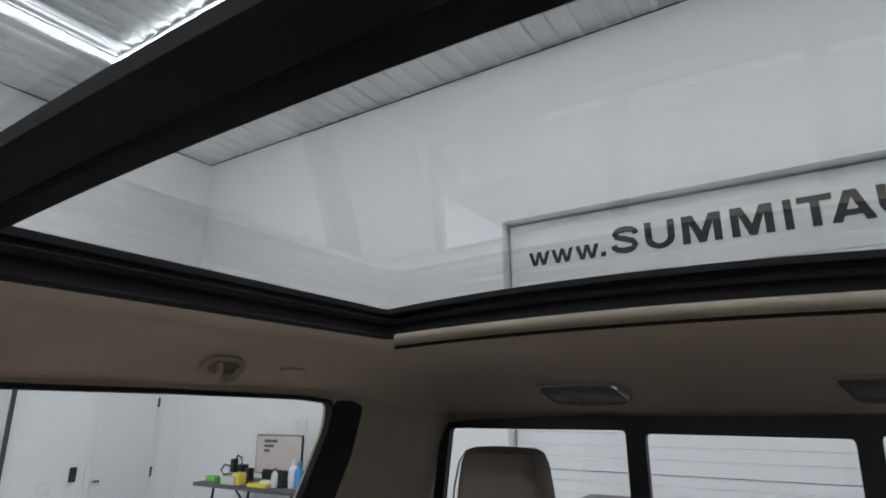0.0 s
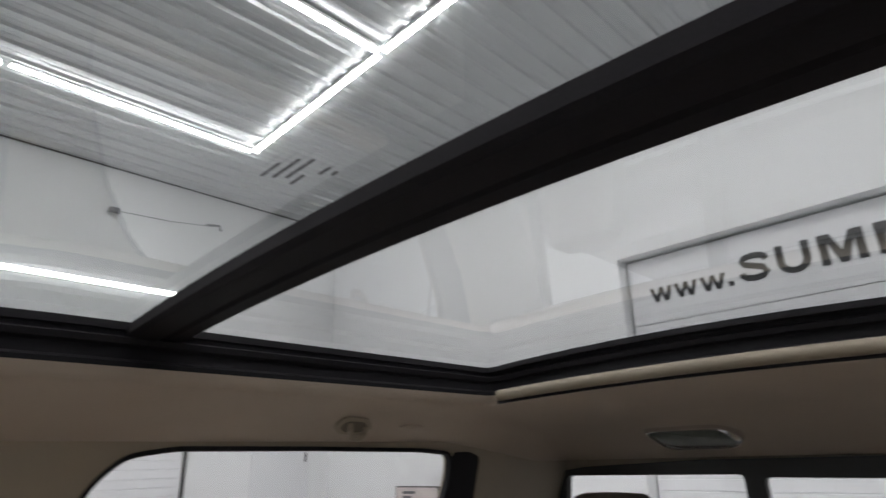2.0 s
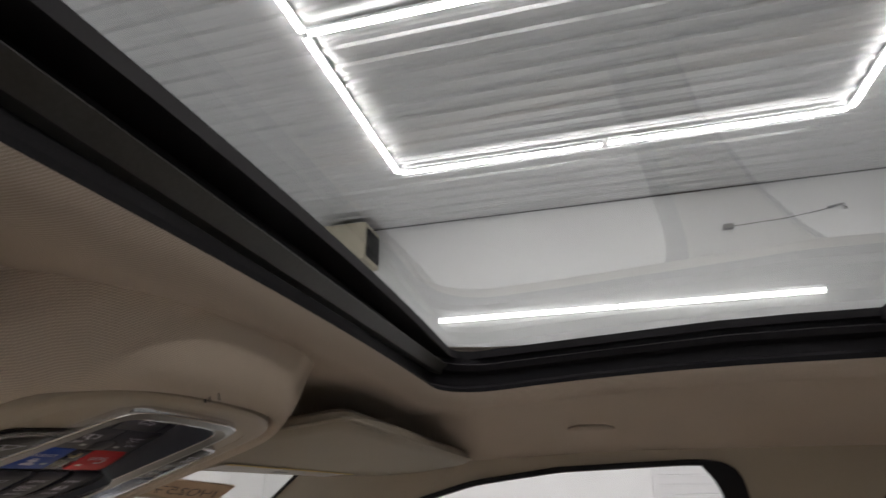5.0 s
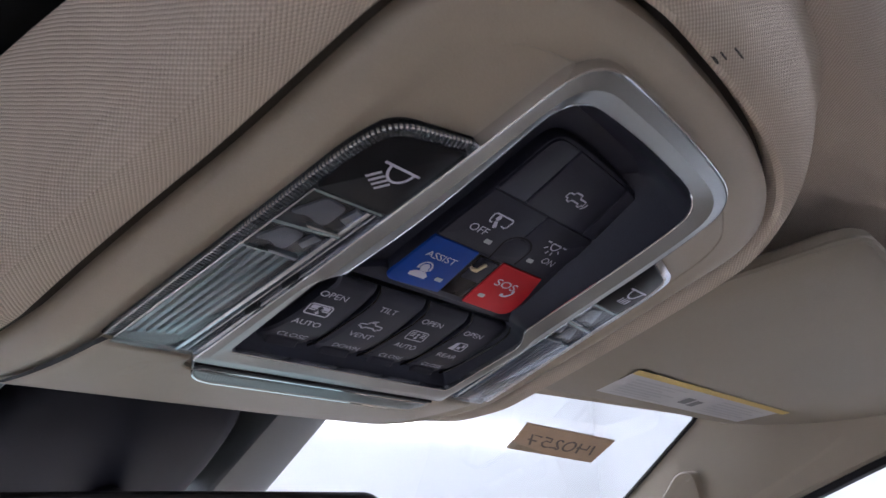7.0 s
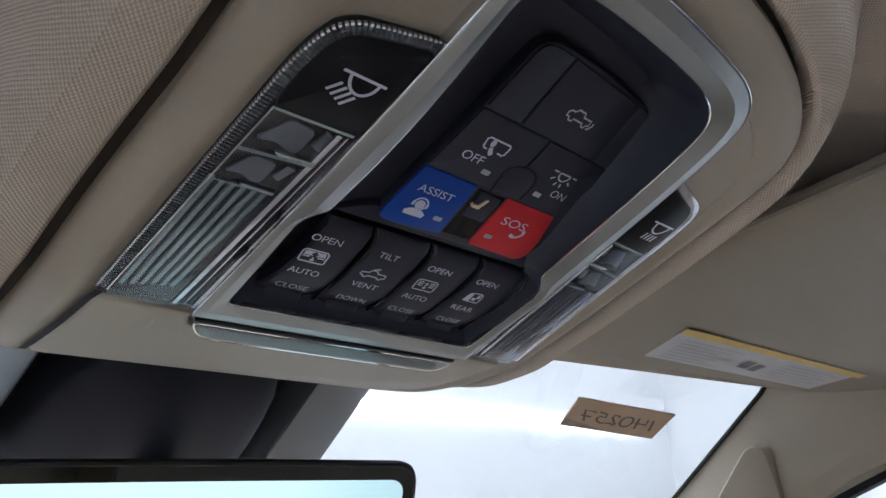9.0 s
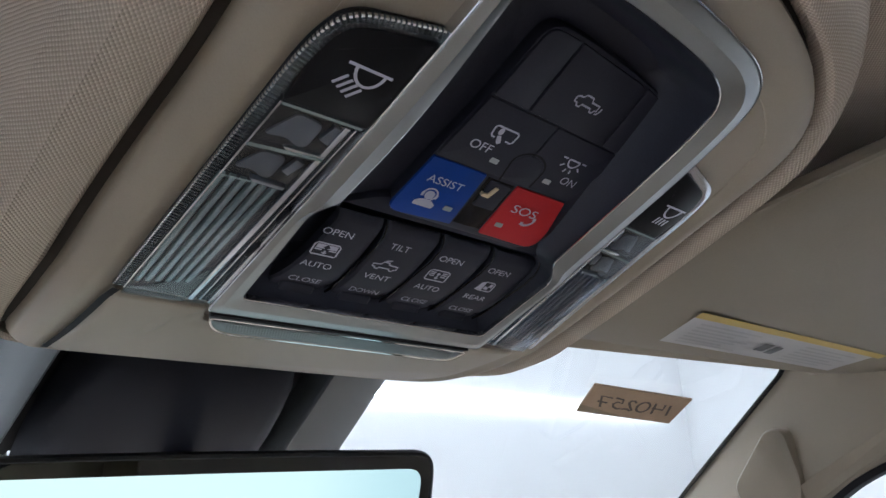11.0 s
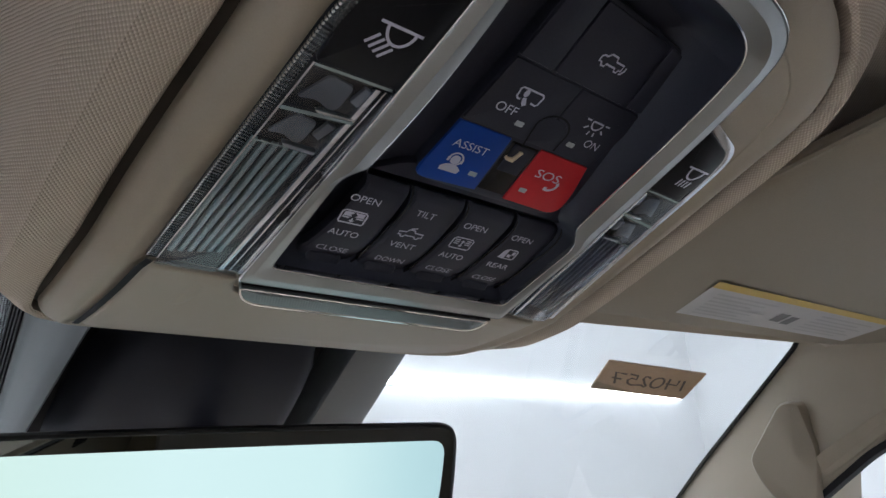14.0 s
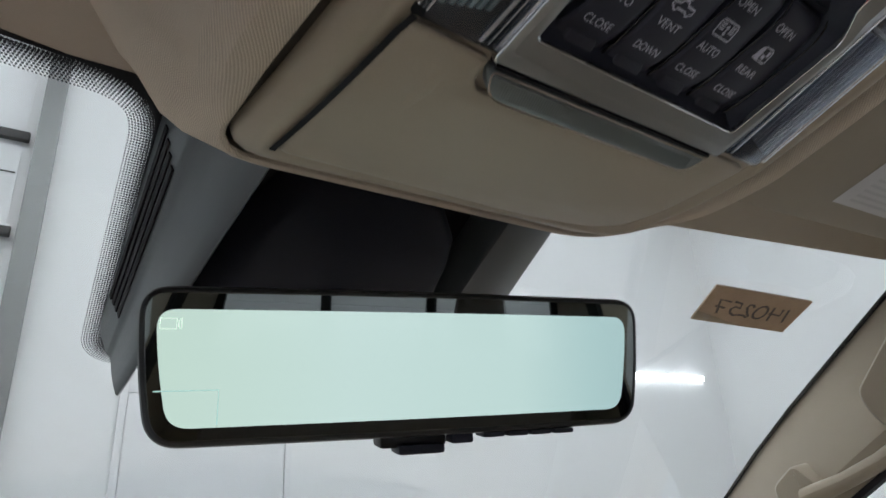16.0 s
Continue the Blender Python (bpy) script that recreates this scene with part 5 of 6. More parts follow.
        part("clip", slab(f(round_poly([(c - 0.0010, v - 0.0035), (c + 0.0005, v + 0.0035), (c - 0.0006, v + 0.0037), (c - 0.0020, v - 0.0033)], 0.0002, 2)), 0.0, 0.0027, 0.0002, MB), RUBBER, ob, "", False)
    return ob


map_lamp(1)
map_lamp(-1)

# ---- sun visors ----
def visor_z(x, y):
    t = (y - 0.30) / 0.28
    return lerp(1.768 - 0.026 * (x - 0.12) / 0.46, 1.735 - 0.006 * (x - 0.12) / 0.46, t) - 0.006 * math.sin(math.pi * min(1, max(0, t)))


def visor(s):
    ob = thing("sun_visor", "beige vinyl sun visor, folded up, with a warning label" if s > 0 else "beige vinyl sun visor, folded up against the headliner", "sun visor")
    pts = round_poly([(0.155, 0.318), (0.575, 0.298), (0.625, 0.42), (0.595, 0.538), (0.20, 0.584), (0.16, 0.580)], [0.02, 0.035, 0.05, 0.05, 0.02, 0.02], 8)
    if s < 0:
        pts = round_poly([(0.156, 0.320), (0.575, 0.298), (0.625, 0.42), (0.60, 0.556), (0.171, 0.560)], [0.062, 0.035, 0.05, 0.06, 0.04], 8)
    low = lambda y: -0.03 * (y - 0.30) / 0.28 if s < 0 else 0.0
    c = Vector((0.38, 0.45))
    rings = []
    for k, dz in ((0.0, 0.016), (0.97, 0.014), (0.995, 0.010), (1.0, 0.006), (0.995, 0.002), (0.98, 0.0), (0.9, -0.0015), (0.6, -0.002), (0.3, -0.002), (0.02, -0.002)):
        k = max(k, 0.02)
        ring = []
        for p in pts:
            q = c + (Vector((p[0], p[1])) - c) * k
            ring.append((s * q.x, q.y, visor_z(q.x, q.y) + dz - low(q.y)))
        rings.append(ring)
    part("panel", loft(rings, None, True), VISOR, ob)
    welt = [(s * p[0], p[1], visor_z(p[0], p[1]) + 0.0035 - low(p[1])) for p in pts]
    part("welt", sweep(welt + [welt[0]], 0.0021, 7), VISOR, ob)
    if s > 0:
        def strip(name, a, b, y0, y1, mat, h):
            bm = bmesh.new()
            n = 10

            def at(i, y):
                p, q = (lerp(a, b, i / n) - 0.262) / 0.258, (y - 0.474) / 0.056
                px, py = 0.244 + 0.253 * p + 0.041 * q, 0.480 - 0.024 * p + 0.061 * q
                return bm.verts.new((px, py, visor_z(px, py) - h))
            lo = [at(i, y0) for i in range(n + 1)]
            hi = [at(i, y1) for i in range(n + 1)]
            for i in range(n):
                bm.faces.new((lo[i], lo[i + 1], hi[i + 1], hi[i]))
            return part(name, bm, mat, lab, "", False)
        white = plain("label_white", (0.50, 0.49, 0.50), 0.4, amount=0.03)
        lab = ob
        lab = strip("warning_label", 0.262, 0.52, 0.482, 0.530, white, 0.0026)
        tagged(lab, "pale warning label with a yellow stripe")
        strip("stripe", 0.262, 0.53, 0.474, 0.4825, plain("label_yellow", (0.55, 0.38, 0.06), 0.45, amount=0.05), 0.0029)
        grey = plain("label_print", (0.43, 0.425, 0.435), 0.5)
        dark = plain("label_pictogram", (0.14, 0.14, 0.15), 0.5)
        for k in range(7):
            strip("print_bar", 0.275, 0.352 - 0.012 * (k % 3), 0.488 + 0.0056 * k, 0.4905 + 0.0056 * k, grey, 0.0031)
        strip("pictogram", 0.369, 0.383, 0.498, 0.514, dark, 0.0031)
        strip("pictogram", 0.387, 0.399, 0.500, 0.516, dark, 0.0031)
        for k in range(6):
            strip("print_bar", 0.417, 0.502 - 0.015 * (k % 2), 0.489 + 0.0062 * k, 0.4913 + 0.0062 * k, grey, 0.0031)
    return ob


visor(1)
visor(-1)

# black sheet added as the shade in the gap between driver's visor and console
shade_sheet = round_poly([(-0.138, 0.362), (-0.112, 0.402), (-0.096, 0.470), (-0.096, 0.590), (-0.36, 0.590), (-0.36, 0.40), (-0.30, 0.352), (-0.19, 0.350)], [0.02, 0.02, 0.02, 0.01, 0.02, 0.05, 0.06, 0.03], 6)
setting("visor_gap_shade", slab(shade_sheet, 1.7935, 1.800, 0.002), BLACK, "black sheet added as the shade in the gap over the visor, beside the console", "headliner trim")


# header strip between the passenger visor and the windscreen
rings = []
for i in range(13):
    x = lerp(0.10, 0.665, i / 12)
    y = 0.694 - 0.161 * x
    rings.append([(x, y - 0.13, 1.782), (x, y - 0.05, 1.768), (x, y - 0.010, 1.7475), (x, y - 0.002, 1.7445), (x, y, 1.747), (x, y + 0.002, 1.790), (x, y - 0.13, 1.80)])
setting("header_trim", loft(rings, None, True), BEIGE, "beige trim along the top of the windscreen", "header trim", True)


# ---- rear-view mirror ----
def mirror_unit():
    ob = thing("rear_view_mirror", "frameless black rear-view mirror with a lit display", "rear-view mirror")
    c = Vector((-0.0235, 0.6285, 1.612))
    ax = Vector((0.2365, -0.0625, 0.0035)).normalized()
    up = Vector((0.004, -0.150, 1.0))
    up = (up - ax * up.dot(ax)).normalized()
    nz = ax.cross(up)
    m = Matrix.Translation(c) @ Matrix(((ax.x, up.x, nz.x), (ax.y, up.y, nz.y), (ax.z, up.z, nz.z))).to_4x4()
    def plate(w, h, r, bulge=0.0, n=8, up=0.0):
        k = w - 0.0075
        side = 0.0016 if up else 0.0
        return round_poly([(k + side, -h), (w - 0.003 + bulge + side, 0), (w + side, h + up), (0, h + bulge + up), (-w, h + up), (-w + 0.003 - bulge, 0), (-k, -h), (0, -h - bulge)], [r, 0.02, r, 0.05, r, 0.02, r, 0.05], n)
    out = plate(0.1285, 0.0332, 0.014, 0.001, 8, 0.0022)
    rings = [[(p.x, p.y, z) for p in inset(out, o)] for o, z in ((0.03, -0.030), (0.012, -0.026), (0.003, -0.016), (0.0, -0.006), (0.0, -0.002), (0.001, 0.0006), (0.0025, 0.0014), (0.0032, 0.0008))]
    part("housing", loft(rings, m, True), BLACK, ob)
    inn = plate(0.1205, 0.0250, 0.009, 0.0005)
    mir = plain("dark_mirror_glass", (0.20, 0.215, 0.21), 0.02, metal=1.0, amount=0.0)
    glass = inset(out, 0.0030)
    part("mirror_glass", slab(glass, -0.004, 0.0009, 0.0003, m), mir, ob, "dark mirror glass", False)
    disp = bpy.data.materials.new("mirror_display")
    disp.use_nodes = True
    nt = disp.node_tree
    b = nt.nodes["Principled BSDF"]
    co = nt.nodes.new("ShaderNodeTexCoord")
    sep = nt.nodes.new("ShaderNodeSeparateXYZ")
    ramp = nt.nodes.new("ShaderNodeValToRGB")
    nt.links.new(co.outputs["Generated"], sep.inputs[0])
    nt.links.new(sep.outputs["X"], ramp.inputs[0])
    e = ramp.color_ramp.elements
    e[0].position, e[0].color = 0.0, (0.62, 0.78, 0.67, 1)
    e[1].position, e[1].color = 1.0, (0.44, 0.61, 0.60, 1)
    k = e.new(0.35)
    k.color = (0.64, 0.80, 0.74, 1)
    k = e.new(0.72)
    k.color = (0.60, 0.77, 0.72, 1)
    k = e.new(0.90)
    k.color = (0.48, 0.66, 0.64, 1)
    nt.links.new(ramp.outputs[0], b.inputs["Emission Color"])
    b.inputs["Emission Strength"].default_value = 0.76
    b.inputs["Base Color"].default_value = (0.02, 0.02, 0.02, 1)
    b.inputs["Roughness"].default_value = 0.05
    d = part("display", slab(inn, 0.0, 0.0013, 0, m), disp, ob, "pale mint lit display", False)
    mint = glow_material("display_line", (0.70, 0.86, 0.70), 0.9)
    dim = glow_material("display_shade", (0.40, 0.60, 0.55), 0.8)
    bm = bmesh.new()
    stroke(bm, [(-0.1185, 0.0165), (-0.1120, 0.0165), (-0.1120, 0.0210), (-0.1185, 0.0210)], 0.0004, 0.0015, m, True)
    stroke(bm, [(-0.1112, 0.0200), (-0.1100, 0.0210), (-0.1100, 0.0165), (-0.1112, 0.0175)], 0.0004, 0.0015, m, True)
    part("pictogram", bm, mint, ob, "", False)
    bm = bmesh.new()
    stroke(bm, [(-0.1192, -0.0095), (-0.0935, -0.0095), (-0.0935, -0.0240)], 0.0006, 0.0015, m)
    part("display_outline", bm, dim, ob, "", False)
    # adjusters under the lower edge
    part("adjuster", boxed((-0.020, -0.0395, -0.022), (0.014, -0.0325, -0.006), 0.002, m), BLACK, ob)
    part("toggle", boxed((-0.012, -0.0425, -0.018), (0.012, -0.0375, -0.002), 0.002, m), BLACK_SOFT, ob)
    part("toggle_tip", boxed((0.0155, -0.0385, -0.016), (0.027, -0.033, -0.002), 0.0015, m), BLACK_SOFT, ob)
    for k in range(4):
        part("key", boxed((0.032 + 0.0135 * k, -0.0362, -0.012), (0.0435 + 0.0135 * k, -0.0338, -0.0005), 0.0008, m), BLACK_SOFT, ob)
        part("key_mark", boxed((0.0355 + 0.0135 * k, -0.0365, -0.0045), (0.0395 + 0.0135 * k, -0.0360, -0.002), 0, m), WHITE_INK, ob, "", False)
    arm = [m @ Vector((0.0, 0.0, -0.028)), m @ Vector((0.0, 0.006, -0.08)), Vector((-0.01, 0.885, 1.650))]
    part("arm", sweep(arm, [0.014, 0.012, 0.016], 12), BLACK, ob)
    return ob


mirror_unit()


# ---- sensor housing on the windscreen behind the mirror ----
NW = Vector((0, -0.507, -0.862))


def on_screen(x, z, off=0.0):
    return Vector((x, screen_y(x, z), z)) + NW * off


DOME_BLACK = plain("satin_black_dome", (0.021, 0.023, 0.034), 0.5, spec=0.18, amount=0.15, scale=12, bump=0.1, fine=1500, distance=0.0002)


def sensor_cover():
    ob = thing("sensor_cover", "black moulded sensor cover on the windscreen behind the mirror", "sensor cover")
    zs = [1.790, 1.778, 1.765, 1.75, 1.735, 1.72, 1.705, 1.69, 1.680, 1.672]

    def ribbon(name, profile, mat, label="", fall=0.5):
        rings = []
        for z in zs:
            t = (1.785 - z) / 0.157
            rings.append([on_screen(x + sl * t, z, max(0.0005, o * (1 - fall * t))) for x, sl, o in profile])
        return part(name, loft(rings, None, True, False), mat, ob, label)
    ribbon("base", [(-0.139, -0.006, 0.001), (-0.110, -0.02, 0.030), (0.078, 0.012, 0.030), (0.134, 0.02, 0.001)], RUBBER)
    ribbon("wing", [(-0.1405, -0.008, 0.001), (-0.1385, -0.010, 0.015), (-0.1345, -0.012, 0.032), (-0.1315, -0.013, 0.043), (-0.1302, -0.014, 0.0465), (-0.1280, -0.015, 0.0490), (-0.124, -0.019, 0.0555), (-0.118, -0.026, 0.072),
                    (-0.112, -0.032, 0.088), (-0.1075, -0.036, 0.0985), (-0.1055, -0.037, 0.1005), (-0.1040, -0.037, 0.0985), (-0.1035, -0.037, 0.020)], GREY_BLACK, "charcoal side wing with vent slots")
    ribbon("wing", [(0.0722, 0.016, 0.010), (0.0732, 0.016, 0.064), (0.0750, 0.017, 0.0675), (0.080, 0.018, 0.0678), (0.100, 0.022, 0.064), (0.122, 0.028, 0.057), (0.1285, 0.029, 0.053), (0.131, 0.03, 0.045), (0.135, 0.03, 0.001)], GREY_BLACK, "charcoal side wing", 0.25)
    # vent slots in the outer flank of the wing
    for k in range(4):
        rings = []
        x, o = -0.1378 + 0.0018 * k, 0.0175 + 0.0078 * k
        for z in (1.765 - 0.002 * k, 1.73, 1.692):
            t = (1.785 - z) / 0.157
            c = on_screen(x - 0.0115 * t, z, o * (1 - 0.5 * t))
            a, b = Vector((0.0004, -0.0011, -0.0018)), Vector((-0.0010, -0.0001, -0.0002))
            rings.append([c - a + b, c + a + b, c + a - b * 3, c - a - b * 3])
        part("vent_slot", loft(rings, None, True), RUBBER, ob, "", False)
    # domed centre: a long soft shoulder on the driver's side, a tight one opposite
    rings = []
    for z, x0, x1, o in ((1.7815, -0.045, 0.000, 0.034), (1.778, -0.058, 0.018, 0.052), (1.771, -0.069, 0.034, 0.063), (1.763, -0.077, 0.0475, 0.069), (1.752, -0.087, 0.0535, 0.072), (1.738, -0.096, 0.0565, 0.073), (1.720, -0.103, 0.059, 0.072), (1.695, -0.108, 0.061, 0.068), (1.670, -0.110, 0.061, 0.060)):
        w = x1 - x0
        ring = [(x0, 0.45), (x0 + 0.04 * w, 0.66), (x0 + 0.10 * w, 0.80), (x0 + 0.18 * w, 0.90), (x0 + 0.27 * w, 0.965), (x0 + 0.33 * w, 0.99), (x0 + 0.40 * w, 1.0), (x0 + 0.60 * w, 1.005), (x0 + 0.80 * w, 1.0), (x0 + 0.90 * w, 0.985), (x0 + 0.95 * w, 0.955), (x0 + 0.985 * w, 0.89), (x1, 0.78), (x1 + 0.002, 0.35)]
        rings.append([on_screen(x, z, o * f) for x, f in ring])
    part("dome", loft(rings, None, True, False), DOME_BLACK, ob, "domed black centre cover")
    return ob


sensor_cover()

# black dots of the printed border: along the top edge, round the corner, down beside the cover
def on_glass(x, w, off=0.0008):
    return on_screen(x, 1.70 + 0.507 * w, off)


line = [Vector(p) for p in round_poly([(-0.30, 0.1395), (-0.1425, 0.1415), (-0.1425, -0.085), (-0.11, -0.090)], [0, 0.038, 0.016, 0], 24)]
bm = bmesh.new()
PITCH = 0.00185
for row in range(9):
    edge = [p for p in inset(line + [Vector((-0.05, -0.09)), Vector((-0.05, 0.3)), Vector((-0.3, 0.3))], -0.0006 - row * PITCH * 0.86)][:len(line)]
    r = PITCH * lerp(0.60, 0.30, (row / 8) ** 0.9)
    left = PITCH * (0.5 if row % 2 else 0.0)
    for a, b in zip(edge, edge[1:]):
        d = b - a
        while left < d.length:
            q = a + d * (left / d.length)
            c = on_glass(q.x, q.y)
            tx, tz = Vector((1, -0.66 * q.x, 0)).normalized(), Vector((0, -0.862, 0.507))
            bm.faces.new([bm.verts.new(c + tx * (r * math.cos(k * math.pi / 3)) + tz * (r * math.sin(k * math.pi / 3))) for k in range(6)])
            left += PITCH
        left -= d.length
tagged(part("printed_dots", bm, RUBBER, WS, "black printed dots", False), kind="stuff")
# solid black strip of the border inside the dots, and under the headliner
bm = bmesh.new()
rim_line = line
far = [p for p in inset(line + [Vector((-0.05, -0.09)), Vector((-0.05, 0.3)), Vector((-0.3, 0.3))], 0.016)][:len(line)]
loft([[on_glass(p.x, p.y, 0.0007), on_glass(q.x, q.y, 0.0007)] for p, q in zip(rim_line, far)], None, False, False, bm)
loft([[on_screen(x, 1.7720, 0.0006), on_screen(x, 1.82, 0.0006)] for x in [lerp(-0.8, 0.8, i / 16) for i in range(17)]], None, False, False, bm)
part("printed_border", bm, RUBBER, WS, "black printed border", False)

# ---- cardboard tag on the windscreen ----
CARD = plain("brown_cardboard", (0.47, 0.345, 0.24), 0.9, amount=0.12, scale=40, bump=0.3, fine=500)
PEN = plain("grey_marker_pen", (0.12, 0.095, 0.085), 0.7, amount=0.3, scale=80)
a, b, c = Vector((0.436, 0.768, 1.704)), Vector((0.578, 0.735, 1.692)), Vector((0.551, 0.681, 1.716))
ax = (b - a).normalized()
up = (c - b) - ax * (c - b).dot(ax)
hgt = up.length
up.normalize()
nz = ax.cross(up)
mc = Matrix.Translation(a + (b - a) / 2 + up * (hgt / 2)) @ Matrix(((ax.x, up.x, nz.x), (ax.y, up.y, nz.y), (ax.z, up.z, nz.z))).to_4x4()
TAG = thing("cardboard_tag", "small brown cardboard tag with a handwritten number, on the windscreen", "tag")
wc = (b - a).length / 2
skew = (c - b).dot(ax)
part("card", slab([(-wc - skew * 0.5, -hgt / 2), (wc - skew * 0.5, -hgt / 2), (wc + skew * 0.5, hgt / 2), (-wc + skew * 0.5, hgt / 2)], -0.001, 0.001, 0, mc), CARD, TAG, "", False)
hand = mc @ Matrix.Translation((0, -0.001, 0.0014)) @ Matrix(((-1, skew / hgt, 0, 0), (0, 1, 0, 0), (0, 0, 1, 0), (0, 0, 0, 1)))
digits = ([[(-57, -14), (-51, 15)]], [[(-43, 14), (-45, 0), (-27, 1)], [(-28, 15), (-33, -15)]], [arc(-14, 0, 9, 80, 440, 14, 14)],
          [[(0, 8), (4, 13), (9, 12), (10, 6), (4, -5), (-1, -12), (1, -15), (6, -11), (15, -12)]], [[(33, 14), (21, 12), (19, 2), (27, 4), (31, -2), (28, -10), (21, -14), (16, -12)]], [[(37, 12), (54, 14), (46, -15)], [(40, -2), (55, 0)]])
for lines in digits:
    bm = bmesh.new()
    for pts in lines:
        stroke(bm, [(x * 0.001, y * 0.00085) for x, y in pts], 0.0036, 0.0, hand)
    part("handwriting", bm, PEN, TAG, "", False)


# ---- passenger-side windscreen pillar and its grab handle ----
def pillar(s):
    ob = tagged(thing("pillar_trim", "beige plastic windscreen pillar trim with a grab handle" if s > 0 else "beige plastic windscreen pillar trim", "pillar trim"), kind="structure")
    edge = [(0.640, 0.585, 1.762), (0.662, 0.612, 1.743), (0.702, 0.71, 1.676), (0.744, 0.812, 1.606), (0.789, 0.905, 1.54), (0.838, 0.998, 1.47), (0.89, 1.10, 1.38)]
    door = [(side_x(z) + 0.002, y, z) for y, z in ((0.33, 1.735), (0.385, 1.700), (0.525, 1.640), (0.645, 1.565), (0.76, 1.485), (0.84, 1.39), (0.92, 1.28))]
    rings = []
    for e, d in zip(edge, door):
        e, d = Vector(e), Vector(d)
        n = Vector((-0.8, -0.25, -0.15))
        rings.append([e + Vector((0.004, 0.01, 0)), e, e.lerp(d, 0.05) + n * 0.002, e.lerp(d, 0.14) + n * 0.008, e.lerp(d, 0.3) + n * 0.012, e.lerp(d, 0.55) + n * 0.022, e.lerp(d, 0.8) + n * 0.018, e.lerp(d, 0.96) + n * 0.008, d, d + Vector((0.03, 0.01, 0))])
    bm = loft(rings, Matrix.Diagonal((s, 1, 1, 1)), False, False)
    part("cover", bm, BEIGE, ob)
    bm = sweep([(s * (e[0] - 0.002), e[1] + 0.004, e[2]) for e in edge], 0.0028, 8)
    part("seal", bm, RUBBER, ob)
    if s > 0:
        def foot(pts, x0, x1):
            q = round_poly(pts, 0.012, 5)
            bm = loft([[(x, p.x, p.y) for p in inset(q, o)] for x, o in ((x0, -0.006), (x1 + 0.004, 0.0), (x1, 0.003), (x1 - 0.001, 0.012))], None, True)
            return bm
        part("handle_foot", foot([(0.692, 1.613), (0.640, 1.680), (0.616, 1.680), (0.606, 1.62), (0.622, 1.545), (0.650, 1.543), (0.682, 1.586)], 0.745, 0.642), BEIGE, ob, "beige grab handle foot")
        part("handle_foot", foot([(0.835, 1.500), (0.800, 1.532), (0.765, 1.500), (0.775, 1.455), (0.815, 1.450)], 0.775, 0.672), BEIGE, ob, "beige grab handle foot")
        part("grab_handle", sweep([(0.670, 0.655, 1.560), (0.662, 0.690, 1.535), (0.664, 0.735, 1.512), (0.678, 0.790, 1.490)], [0.016, 0.014, 0.014, 0.018], 14, None, 0.7), BEIGE, ob, "beige grab handle")
    return ob


pillar(1)
pillar(-1)


# ---- rear dome lamps ----
def dome_lamp(m):
    ob = thing("dome_lamp", "small clear dome lamp in a chrome rim on the headliner", "dome lamp", "rear dome lamps", "", m)
    out = round_poly([(-0.100, 0.028), (-0.082, -0.012), (-0.060, -0.036), (0.080, -0.036), (0.104, -0.018), (0.075, 0.030), (0.05, 0.036), (-0.08, 0.036)], [0.018, 0.024, 0.028, 0.020, 0.018, 0.022, 0.026, 0.018], 6)
    rings = [[(p.x, p.y, z) for p in inset(out, o)] for o, z in ((-0.003, -0.008), (0.0, 0.007), (0.004, 0.0125), (0.008, 0.011), (0.010, 0.004))]
    part("rim", loft(rings), CHROME, ob, "chrome rim")
    lens = plain("frosted_lamp_lens", (0.11, 0.125, 0.11), 0.16, amount=0.25, scale=60, bump=0.4, fine=500)
    part("lens", slab(inset(out, 0.006), -0.004, 0.0045, 0.001), lens, ob, "greenish ribbed lens")
    return ob


def facing(c, up, n):
    n = Vector(n).normalized()
    up = Vector(up)
    up = (up - n * up.dot(n)).normalized()
    x = up.cross(n)
    return Matrix.Translation(c) @ Matrix(((x.x, up.x, n.x), (x.y, up.y, n.y), (x.z, up.z, n.z))).to_4x4()


lamp = dome_lamp(facing((0.200, -1.276, 1.753), (0, 0.75, 0.66), (0, 0.62, -0.78)))
copy_thing(lamp, facing((-0.342, -1.276, 1.753), (0, 0.75, 0.66), (0, 0.62, -0.78)))


# ---- coat hook, small covers ----
hook = thing("coat_hook", "small beige folding coat hook in an oval recess", "coat hook")
mh = facing((0.487, -0.590, 1.776), (0, 0, 1), (-0.75, 0, -0.66))
part("rosette", slab(round_poly([(0.042, -0.006), (0.025, 0.016), (-0.025, 0.018), (-0.040, 0.0), (-0.030, -0.016), (0.020, -0.018)], 0.012, 6), -0.004, 0.0012, 0.001, mh), BEIGE, hook)
# the recess is flat; its shade is put into a darker colour
part("recess", slab(round_poly([(0.030, -0.004), (0.018, 0.010), (-0.018, 0.011), (-0.030, 0.0), (-0.020, -0.011), (0.015, -0.012)], 0.008, 6), 0.0, 0.0015, 0, mh), plain("shaded_recess", (0.17, 0.145, 0.115), 0.8), hook, "flat recess plate with its shade in the colour", False)
part("hook_arm", sweep([mh @ Vector(p) for p in ((-0.012, 0.006, 0.002), (-0.014, 0.0, 0.012), (-0.010, -0.010, 0.017), (0.006, -0.014, 0.016), (0.018, -0.008, 0.012), (0.022, 0.002, 0.006))], 0.0050, 8), BEIGE, hook)
